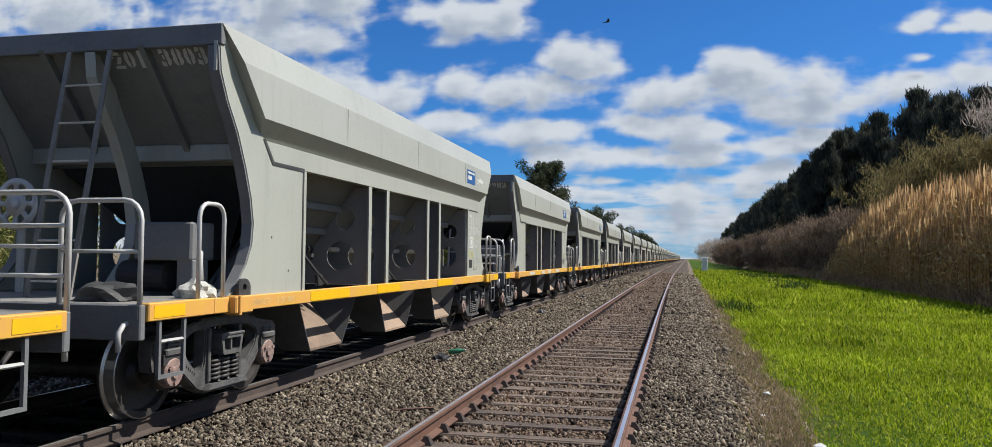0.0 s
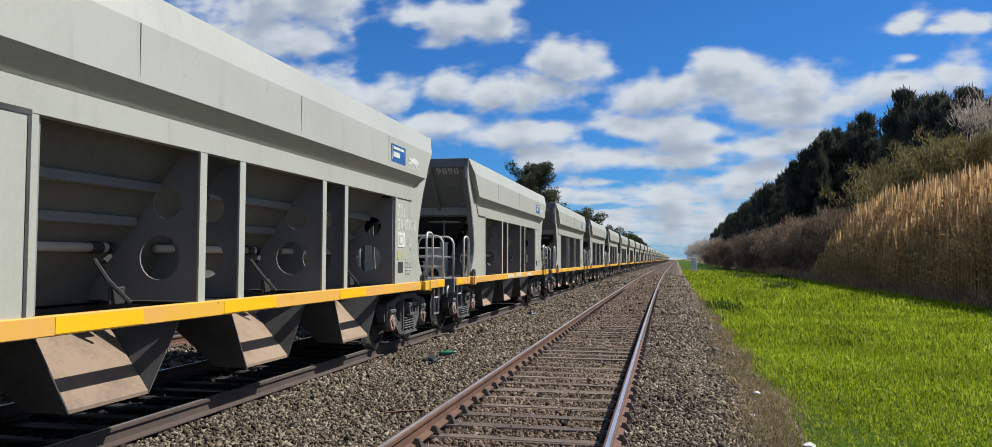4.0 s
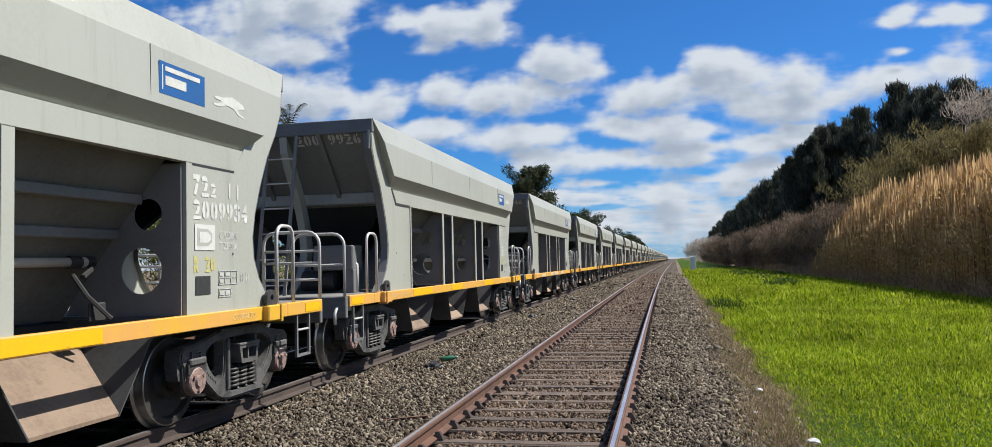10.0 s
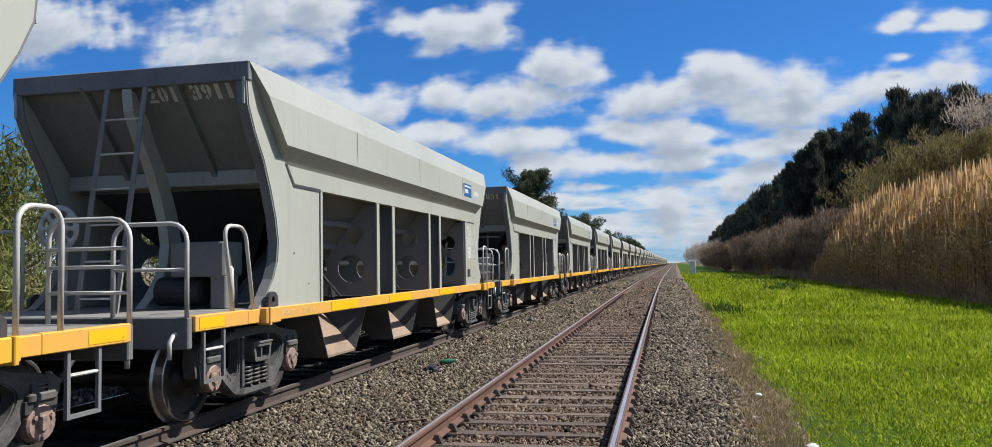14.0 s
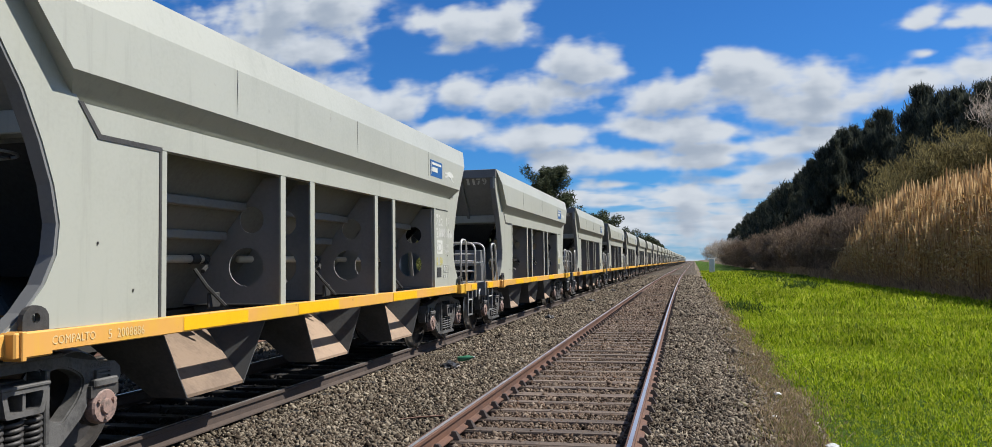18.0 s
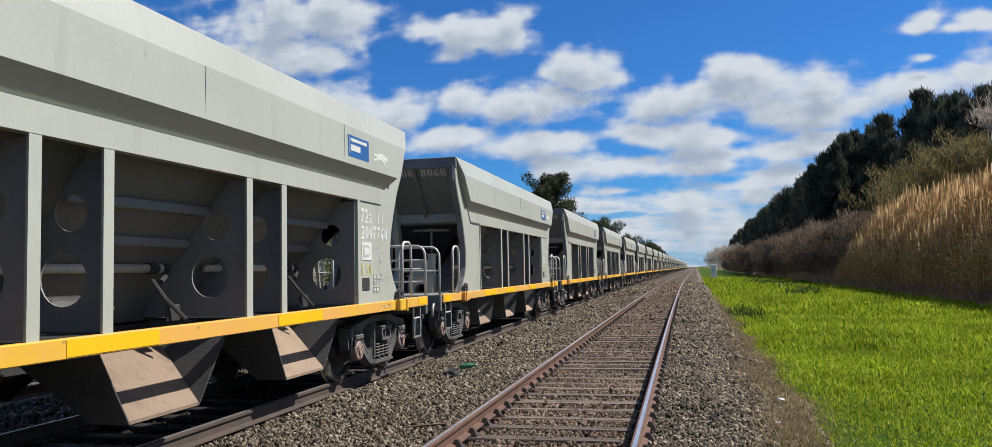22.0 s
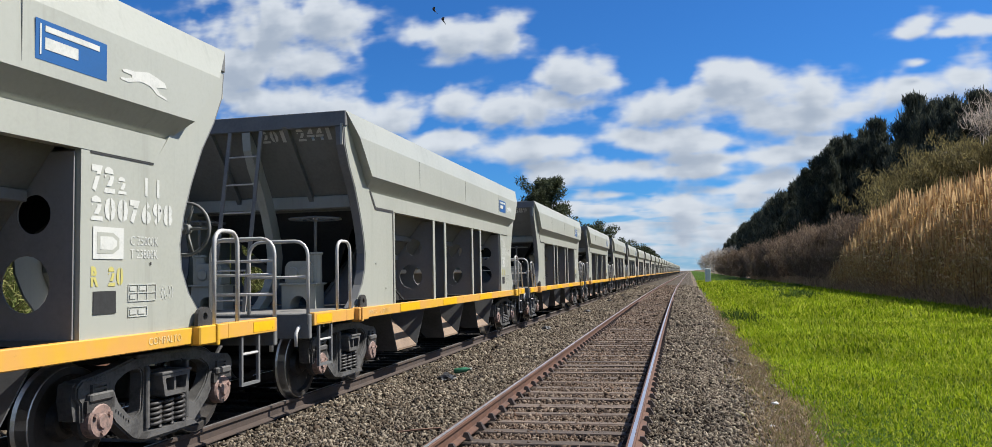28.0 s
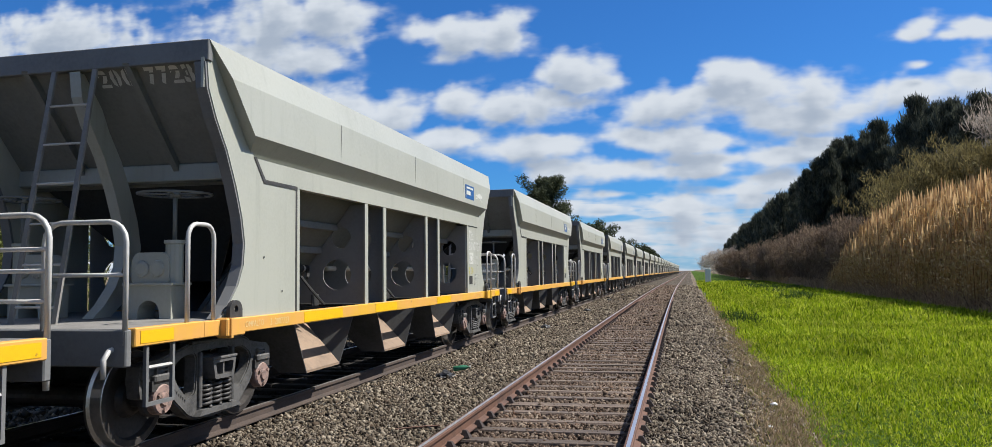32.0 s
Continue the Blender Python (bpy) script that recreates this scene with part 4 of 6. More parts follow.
def gear_stand(s):
    """The hand brake's gear box on an arched foot, with round covers and a stub for the wheel's post."""
    c = 0.57 if s > 0 else -0.82
    arch = [(-0.25, 1.07), (-0.12, 1.07)] + [(0.12 * math.cos(a), 1.13 + 0.12 * math.sin(a)) for a in [math.pi * (1 - i / 10) for i in range(11)]] + [(0.12, 1.07), (0.25, 1.07), (0.25, 1.40), (-0.25, 1.40)]
    bm = prismed([(c + a, z) for a, z in arch], "y", 0.36, 0.62)
    box(bm, c - 0.28, c + 0.28, 0.33, 0.66, 1.395, 1.42, 0.005)
    prism(bm, round_corners([(c - 0.21, 1.42), (c + 0.21, 1.42), (c + 0.21, 1.66), (c + 0.15, 1.72), (c - 0.16, 1.72), (c - 0.21, 1.64)], 0.04, 3), "y", 0.38, 0.60)
    for dx in (-0.09, 0.08):
        lathe(bm, [(0.0, 0.085), (-0.02, 0.08), (-0.03, 0.05), (-0.03, 0.02)], (c + dx, 0.38, 1.56), "y", 16)
        for i in range(6):
            a = 2 * math.pi * i / 6
            box(bm, c + dx + 0.068 * math.cos(a) - 0.008, c + dx + 0.068 * math.cos(a) + 0.008, 0.35, 0.37, 1.56 + 0.068 * math.sin(a) - 0.008, 1.56 + 0.068 * math.sin(a) + 0.008)
    lathe(bm, [(1.40, 0.085), (1.80, 0.085), (1.81, 0.10), (1.84, 0.10), (1.84, 0.03)], (c + s * 0.20, 0.48, 0), "z", 14)
    return bm


START = 6.65     # the near top corner of the first wagon at the start


def travelled(t):
    """Metres that the train has rolled, slowing a little."""
    return 7.93 * t - 0.00327 * t * t


def wagon_pose(k, t):
    y = START + k * PITCH - travelled(t) + BODY / 2
    m = pose(TRAIN_TRACK + bend(y), y, 0, 0, 0, -heading(y))
    return m @ Matrix.Translation((0, -BODY / 2, 0))


NUMBERS = {-1: "2010417", 0: "2013803", 1: "2009983", 2: "2007151", 3: "2009090", 4: "2011500", 5: "2009934", 6: "2009926", 7: "2006946", 8: "2013911", 9: "2011831",
           10: "2008886", 11: "2011179", 12: "2007748", 13: "2008068", 14: "2007331", 15: "2007698", 16: "2012441", 17: "2008589", 18: "2007723"}


def write(w, name, body, size, place, plane, mat, stretch=0.8, bold=0.0):
    me = lettering(body, size, name, stretch, bold)
    me.transform(Matrix.Translation(place) @ plane)
    return part(name, me, mat, w)


def flat(w, name, rects, x, mat, label=""):
    """Painted rectangles (y0, y1, z0, z1) on the side, a hair proud of it."""
    bm = bmesh.new()
    for y0, y1, z0, z1 in rects:
        box(bm, x, x + 0.003, y0, y1, z0, z1)
    return part(name, bm, mat, w, label)


DOG = [(9.477, 3.1), (9.527, 3.112), (9.617, 3.115), (9.687, 3.13), (9.787, 3.148), (9.877, 3.132), (9.957, 3.115), (9.987, 3.11), (10.017, 3.07), (9.947, 3.06), (9.887, 3.045), (9.927, 3.005), (10.007, 2.99), (10.02, 2.97), (9.967, 2.978), (9.887, 2.99), (9.847, 3.02), (9.807, 3.04), (9.737, 3.05), (9.677, 3.05), (9.597, 3.03), (9.547, 3.015), (9.467, 3.02), (9.457, 3.035), (9.527, 3.042), (9.587, 3.06), (9.587, 3.08), (9.487, 3.085)]


def common_marks(w, full):
    z = SIDE + 0.004
    flat(w, "emblem_panel", [(8.64, 9.31, 2.965, 3.24)], 1.5475, BLUE, "blue emblem panel")
    for r in ((8.72, 9.23, 3.165, 3.205), (8.72, 9.02, 3.045, 3.125), (8.675, 8.688, 3.0, 3.21)):
        flat(w, "emblem_bar", [r], 1.551, WHITE)
    part("running_shape", prismed(DOG, "x", 1.5475, 1.5505), WHITE, w, "white running emblem")
    if not full:
        return
    flat(w, "pale_square", [(9.33, 9.66, 1.66, 1.90)], z, WHITE)
    bm = prismed([(9.37, 1.70), (9.37, 1.86), (9.54, 1.86), (9.61, 1.82), (9.61, 1.74), (9.54, 1.70)], "x", z + 0.002, z + 0.005)
    part("square_inset", bm, GREY, w)
    part("square_mark", prismed([(9.40, 1.73), (9.40, 1.83), (9.53, 1.83), (9.58, 1.80), (9.58, 1.76), (9.53, 1.73)], "x", z + 0.004, z + 0.007), WHITE, w)
    flat(w, "dark_square", [(9.34, 9.58, 1.25, 1.42)], z, SHADEBLACK, "black painted square")
    rulings = [(9.72, 10.06, 1.46, 1.468), (9.72, 10.06, 1.395, 1.403), (9.72, 10.06, 1.33, 1.338), (9.72, 9.728, 1.33, 1.468), (9.83, 9.838, 1.33, 1.468), (9.94, 9.948, 1.33, 1.468), (10.052, 10.06, 1.33, 1.468), (9.74, 9.81, 1.415, 1.45), (9.85, 9.93, 1.415, 1.45), (9.74, 9.81, 1.35, 1.385), (9.72, 9.95, 1.285, 1.293), (9.72, 9.95, 1.21, 1.218), (9.72, 9.728, 1.21, 1.293), (9.942, 9.95, 1.21, 1.293), (9.74, 9.82, 1.23, 1.27), (9.84, 9.92, 1.23, 1.27)]
    flat(w, "table_frame", rulings, z, FAINT)
    flat(w, "dark_slot", [(9.30, 10.02, 2.440, 2.458)], z - 0.002, SHADEBLACK)
    for y, q in ((1.03, 1.66), (1.42, 1.30), (10.1, 2.06), (9.98, 1.62)):
        flat(w, "bolt_mark", [(y, y + 0.016, q, q + 0.022)], z, BLACK)
    for y in (2.72, 5.58, 8.53):
        flat(w, "box_seam", [(y, y + 0.006, 2.88, 3.35)], 1.546, SOILSHADE)
    for y in (-0.92, BODY + 0.50):
        flat(w, "sill_end_panel", [(y, y + 0.42, 0.955, 1.055)], SIDE + 0.031, VIVID, "bright yellow panel on the sill end")
    flat(w, "panel_gap", [(1.738, 1.77, 1.08, 2.46)], z - 0.001, BLACK)
    part("corner_gap", prismed([(0.825, 2.69), (0.875, 2.69), (1.06, 2.48), (1.77, 2.48), (1.77, 2.44), (1.03, 2.44)], "x", z - 0.001, z + 0.003), BLACK, w)
    part("jack_note", lettering_at("COMPALTO", 0.085, (SIDE + 0.034, 0.58, 0.975), SIDE_PLANE, 0.9), FADED, w)
    part("jack_note", lettering_at("COMPALTO", 0.085, (SIDE + 0.034, 9.93, 0.975), SIDE_PLANE, 0.95), FADED, w)
    write(w, "load_text", "C 75000K\nT 23800K", 0.105, (z, 9.74, 1.775), SIDE_PLANE, WHITE, 0.8)
    painted(w, "class_text", stencil("72", 0.20, 0.135), (z, 9.315, 2.16), WHITE)
    painted(w, "class_digit", stencil("2", 0.135, 0.11, 0.012), (z, 9.60, 2.165), WHITE)
    painted(w, "class_ones", stencil("1 1", 0.15, 0.075), (z, 9.90, 2.175), WHITE)
    painted(w, "yellow_number", stencil("R 20", 0.15, 0.09, 0.012), (z, 9.32, 1.455), LIME, "old yellow stencilled figures")
    part("radio_mark", lettering_at("((.))", 0.13, (z, 10.12, 1.36), SIDE_PLANE, 0.9), FAINT, w)


def painted(w, name, me, place, mat, label=""):
    me.transform(Matrix.Translation(place) @ SIDE_PLANE)
    return part(name, me, mat, w, label)


def lettering_at(body, size, place, plane, stretch):
    me = lettering(body, size, "writing", stretch)
    me.transform(Matrix.Translation(place) @ plane)
    return me


TEXT_RAKE = Matrix.Rotation(radians(40.6), 4, "X")


def own_marks(k, w):
    """What each wagon has for itself: its number on side, sill and end, and strips on its sill."""
    number = NUMBERS.get(k)
    if k in (15, 16):
        part("far_hand_wheel", far_wheel(), SOILSHADE, w, "upright spoked hand wheel", True)
    rand = random.Random(100 + k)
    if number:
        painted(w, "side_number", stencil(number, 0.185, 0.140), (SIDE + 0.004, 9.315, 1.945), WHITE)
        write(w, "sill_number", str(rand.randrange(2, 7)) + "  " + number, 0.10, (SIDE + 0.034, 1.12, 0.965), SIDE_PLANE, FADED, 0.9)
        me = stencil(number[:3] + " " + number[3:], 0.195, 0.133, 0.017)
        me.transform(Matrix.Translation((0.15, 0.199, 3.335)) @ TEXT_RAKE @ END_PLANE)
        part("end_number", me, WHITE, w, "faded stencilled wagon number")
    if k in (1, 3, 7) or k < 0:
        strips = [(y, y + rand.uniform(0.5, 0.95), 0.955, 1.05) for y in (2.3, 4.4, 5.6, 7.4) if rand.random() < 0.85]
        for r in strips:
            flat(w, "sill_strip", [r], SIDE + 0.0315, PALEPANEL, "worn pale reflective strip")
    elif -1 < k < 19:
        for y in (1.95, 4.15, 7.05):
            y += rand.uniform(-0.15, 0.15)
            flat(w, "sill_panel", [(y, y + rand.uniform(0.85, 1.15), 0.945, 1.062)], SIDE + 0.0315, VIVID, "bright yellow sill panel")


LEANING = {8: ("side_handrail", 0, 1, 0.22), 11: ("side_handrail", 0, 1, 0.25), 12: ("side_handrail", 0, 1, 0.16), 16: ("end_handrail", 1, 1, 0.40), 17: ("side_handrail", 0, 1, 0.55)}   # wagon: the handrail that leans, and how far


def bend_handrail(k, w):
    """A side handrail that has been knocked over towards the camera's side."""
    if k not in LEANING:
        return
    name, which, count, lean = LEANING[k]
    found = [c for c in w.children if c.name.startswith(name)][which:which + count]
    if name == "end_handrail":
        found += [c for c in w.children if c.name.startswith("rail_bar")][1:4]
    for ob in found:
        me = ob.data.copy()
        for v in me.vertices:
            up = max(v.co.z - 1.07, 0)
            v.co.y -= lean * up
            v.co.z -= 0.5 * lean * lean * up
        ob.data = me
        ob["label"] = "galvanised handrail bent out of true"


PLAIN = {-2, 0, 1, 6, 7, 8, 11, 12, 15}
LAST_NEAR, LAST = 20, 44
TRAIN = []
masters = {}


def make_train():
    own = []
    for k in range(-2, LAST + 1):
        kind = "far" if k > LAST_NEAR else "plain" if k in PLAIN else "wheel"
        if kind not in masters:
            masters[kind] = w = wagon("hopper_wagon", kind)
        else:
            src = masters[kind]
            w = copy_thing(src, wagon_pose(k, 0))
            WHEELSETS.extend(c for c in w.children_recursive if c.data == WHEELSET_ME)
        own.append((k, w))
        w.matrix_basis = wagon_pose(k, 0)
        TRAIN.append((k, w))
    for k, w in own:
        own_marks(k, w)
        bend_handrail(k, w)


make_train()


# ---------------------------------------------------------------- loose and growing things
RNG = np.random.default_rng(7)


def raw_mesh(name, verts, faces_flat, sizes, mat, smooth_faces=False):
    """A mesh from arrays: points, the corners of all faces in a row, and the number of corners of each."""
    me = bpy.data.meshes.new(name)
    verts = np.asarray(verts, np.float32)
    faces_flat = np.asarray(faces_flat, np.int32)
    sizes = np.asarray(sizes, np.int32)
    me.vertices.add(len(verts))
    me.vertices.foreach_set("co", verts.ravel())
    me.loops.add(len(faces_flat))
    me.loops.foreach_set("vertex_index", faces_flat)
    me.polygons.add(len(sizes))
    starts = np.concatenate(([0], np.cumsum(sizes)[:-1])).astype(np.int32)
    me.polygons.foreach_set("loop_start", starts)
    if smooth_faces:
        me.polygons.foreach_set("use_smooth", np.ones(len(sizes), bool))
    me.update(calc_edges=True)
    me.materials.append(mat)
    return me


def bends(y):
    y = np.asarray(y, float)
    near = np.clip(y, 0, BEND_END)
    return near ** 2 / (2 * CURVE) + np.maximum(y - BEND_END, 0) * BEND_END / CURVE


def heights(x):
    x = np.asarray(x, float)
    z = np.where(x < 0.9, -0.25, np.where(x < 1.5, -0.25 - (x - 0.9) * 0.2, -0.37 - (x - 1.5) * 0.0055))
    return np.where(x > 12.3, -0.43 + np.clip((x - 12.3) * 0.15, 0, 1.8), z)


def island_material(name, colours, rough=0.9, translucent=0.0, noise_scale=0.3, noise_low=0.7):
    """Colour that changes from piece to piece of one joined mesh, and slowly over the ground."""
    m, n, p = material(name)
    geo = n.add("ShaderNodeNewGeometry")
    col = n.ramp(geo.outputs["Random Per Island"], [(i / max(len(colours) - 1, 1), c) for i, c in enumerate(colours)])
    tc = n.add("ShaderNodeTexCoord")
    col = n.mix(1.0, col, n.ramp(n.noise(tc.outputs["Object"], noise_scale, 4.0), [(0.32, noise_low), (0.68, 1.15)]), "MULTIPLY")
    n.link(col, p.inputs["Base Color"])
    p.inputs["Roughness"].default_value = rough
    p.inputs["Specular IOR Level"].default_value = 0.12
    if translucent:
        out = next(x for x in n.tree.nodes if x.type == "OUTPUT_MATERIAL")
        tr = n.add("ShaderNodeBsdfTranslucent")
        n.link(col, tr.inputs[0])
        mixer = n.add("ShaderNodeMixShader")
        mixer.inputs[0].default_value = translucent
        n.link(p.outputs[0], mixer.inputs[1]); n.link(tr.outputs[0], mixer.inputs[2])
        n.link(mixer.outputs[0], out.inputs[0])
    return m


STONE = island_material("crushed_stone", [(0.012, 0.009, 0.007), (0.075, 0.057, 0.039), (0.115, 0.094, 0.068), (0.31, 0.262, 0.195), (0.07, 0.048, 0.032), (0.20, 0.168, 0.125), (0.02, 0.015, 0.012)], 0.85, noise_scale=0.6, noise_low=0.7)
RUSTSTONE = island_material("rust_stained_stone", [(0.02, 0.014, 0.010), (0.085, 0.058, 0.040), (0.13, 0.094, 0.068), (0.24, 0.19, 0.145), (0.10, 0.06, 0.038), (0.16, 0.12, 0.09)], 0.85, noise_scale=0.6, noise_low=0.7)
# Stones under the wagons, their shade put into the colour.
SHADESTONE = island_material("oily_stone", [(0.007, 0.006, 0.006), (0.016, 0.014, 0.012), (0.032, 0.028, 0.025)], 0.6)
GRASS = island_material("grass_blade", [(0.065, 0.105, 0.004), (0.225, 0.33, 0.010), (0.40, 0.49, 0.016), (0.62, 0.63, 0.09)], 0.6, 0.40, 0.35, 0.62)
DRYGRASS = island_material("dry_grass_blade", [(0.22, 0.15, 0.085), (0.46, 0.35, 0.21), (0.16, 0.105, 0.065), (0.20, 0.22, 0.05)], 0.8, 0.3, 0.5)
REED = island_material("dry_reed", [(0.15, 0.085, 0.038), (0.48, 0.29, 0.12), (0.72, 0.50, 0.24), (0.33, 0.18, 0.08)], 0.8, 0.55, 0.25, 0.6)
STRAW = island_material("straw_reed_plume", [(0.26, 0.155, 0.075), (0.52, 0.33, 0.16), (0.74, 0.52, 0.27)], 0.8, 0.55, 0.3, 0.7)
LEAFREED = island_material("dry_reed_leaf", [(0.17, 0.10, 0.045), (0.55, 0.34, 0.125), (0.72, 0.49, 0.21), (0.48, 0.38, 0.13), (0.95, 0.78, 0.48), (0.34, 0.20, 0.085)], 0.6, 0.6, 0.9, 0.65)
DEAD = island_material("dead_grass_blade", [(0.18, 0.115, 0.07), (0.44, 0.31, 0.19), (0.62, 0.45, 0.28), (0.26, 0.165, 0.10)], 0.85, 0.55, 0.3, 0.65)
SHRUB = island_material("brown_shrub_twig", [(0.12, 0.085, 0.062), (0.22, 0.16, 0.115), (0.38, 0.285, 0.20)], 0.9, 0.3, 0.3, 0.6)
WEED = island_material("weed_leaf", [(0.03, 0.06, 0.01), (0.06, 0.105, 0.02), (0.11, 0.16, 0.035)], 0.8, 0.3, 0.5)
OLIVE = island_material("olive_shrub_leaf", [(0.10, 0.085, 0.04), (0.21, 0.175, 0.075), (0.36, 0.30, 0.13)], 0.8, 0.35, 0.3, 0.6)
NEEDLE = island_material("dark_conifer_leaf", [(0.036, 0.044, 0.036), (0.075, 0.087, 0.066), (0.15, 0.16, 0.112)], 0.8, 0.3, 0.2, 0.6)
GUM = island_material("gum_leaf", [(0.035, 0.045, 0.022), (0.065, 0.08, 0.04), (0.11, 0.125, 0.065)], 0.7, 0.2, 0.2, 0.6)
PALETWIG = island_material("pale_twig", [(0.34, 0.28, 0.22), (0.48, 0.41, 0.34), (0.60, 0.54, 0.46)], 0.9, 0.4, 0.3, 0.7)
SCRUB = island_material("green_scrub_leaf", [(0.09, 0.12, 0.03), (0.16, 0.19, 0.055), (0.27, 0.25, 0.10)], 0.8, 0.3, 0.3, 0.6)
BARK = surface("tree_bark", (0.13, 0.10, 0.075), (0.06, 0.045, 0.035), 0.9, fine=20, coarse=2, amount=0.8, bump=0.6)


SHOULDER = "shoulder"


def stones(name, x0, x1, y0, y1, count, size, z=None, simple=False, mat=None):
    phi = (1 + 5 ** 0.5) / 2
    if simple:
        base = np.array([(1, 0, 0), (-1, 0, 0), (0, 1, 0), (0, -1, 0), (0, 0, 1), (0, 0, -1)], float)
        tri = np.array([(0, 2, 4), (2, 1, 4), (1, 3, 4), (3, 0, 4), (2, 0, 5), (1, 2, 5), (3, 1, 5), (0, 3, 5)])
    else:
        base = np.array([(-1, phi, 0), (1, phi, 0), (-1, -phi, 0), (1, -phi, 0), (0, -1, phi), (0, 1, phi), (0, -1, -phi), (0, 1, -phi), (phi, 0, -1), (phi, 0, 1), (-phi, 0, -1), (-phi, 0, 1)]) / 1.9
        tri = np.array([(0, 11, 5), (0, 5, 1), (0, 1, 7), (0, 7, 10), (0, 10, 11), (1, 5, 9), (5, 11, 4), (11, 10, 2), (10, 7, 6), (7, 1, 8), (3, 9, 4), (3, 4, 2), (3, 2, 6), (3, 6, 8), (3, 8, 9), (4, 9, 5), (2, 4, 11), (6, 2, 10), (8, 6, 7), (9, 8, 1)])
    nv = len(base)
    x, y = RNG.uniform(x0, x1, count), RNG.uniform(y0, y1, count)
    r = size * RNG.lognormal(0, 0.28, count)
    v = base[None] * (1 + RNG.uniform(-0.4, 0.4, (count, nv, 1))) * RNG.uniform(0.5, 1.5, (count, 1, 3))
    q = RNG.normal(size=(count, 4)); q /= np.linalg.norm(q, axis=1)[:, None]
    w, a, b, c = q.T
    rot = np.stack([np.stack([1 - 2 * (b * b + c * c), 2 * (a * b - c * w), 2 * (a * c + b * w)], -1), np.stack([2 * (a * b + c * w), 1 - 2 * (a * a + c * c), 2 * (b * c - a * w)], -1), np.stack([2 * (a * c - b * w), 2 * (b * c + a * w), 1 - 2 * (a * a + b * b)], -1)], 1)
    v = np.einsum("nij,nkj->nki", rot, v) * r[:, None, None]
    base_z = np.where(x < 0.3, -0.185, np.maximum(heights(x), -0.185 - (x - 0.3) * 0.15)) if z is SHOULDER else z
    v += np.stack([x + bends(y), y, base_z + r * RNG.uniform(-0.1, 0.65, count)], -1)[:, None]
    f = (tri[None] + (np.arange(count) * nv)[:, None, None]).reshape(-1)
    return raw_mesh(name, v.reshape(-1, 3), f, np.full(count * len(tri), 3), mat or STONE)


def blades(name, roots, length, width, mat, lean=0.35, segs=2, droop=0.0):
    """Thin tapered blades or stalks from given roots."""
    k = len(roots)
    az = RNG.uniform(0, 2 * np.pi, k)
    side = np.stack([np.cos(az), np.sin(az), np.zeros(k)], -1)
    laz = RNG.uniform(0, 2 * np.pi, k)
    ln = np.abs(RNG.normal(0, lean, k))
    tip = np.stack([np.cos(laz) * ln, np.sin(laz) * ln, np.ones(k)], -1)
    levels = []
    for i in range(segs):
        f = i / segs
        c = roots + tip * (length * f)[:, None] * np.array([f ** 0.7, f ** 0.7, 1.0])
        c[:, 2] -= droop * length * f * f
        w = (width * (1 - 0.55 * f))[:, None]
        levels += [c - side * w / 2, c + side * w / 2]
    end = roots + tip * length[:, None]
    end[:, 2] -= droop * length
    levels.append(end)
    v = np.stack(levels, 1)
    nv = v.shape[1]
    pattern, sizes = [], []
    for i in range(segs - 1):
        pattern += [2 * i, 2 * i + 1, 2 * i + 3, 2 * i + 2]; sizes.append(4)
    pattern += [nv - 3, nv - 2, nv - 1]; sizes.append(3)
    f = (np.array(pattern)[None] + (np.arange(k) * nv)[:, None]).reshape(-1)
    return raw_mesh(name, v.reshape(-1, 3), f, np.tile(sizes, k), mat)


def stuff(name, me, label, category):
    return tagged(new(name, me), label, category, kind="stuff")


def spread(x0, x1, y0, y1, count):
    x, y = RNG.uniform(x0, x1, count), RNG.uniform(y0, y1, count)
    return x, y, np.stack([x + bends(y), y, heights(x)], -1)


def grass_edge(y):
    return 1.30 + 0.5 * np.minimum(np.maximum(y, 0) / 30, 1) + 0.10 * np.sin(y * 1.3)


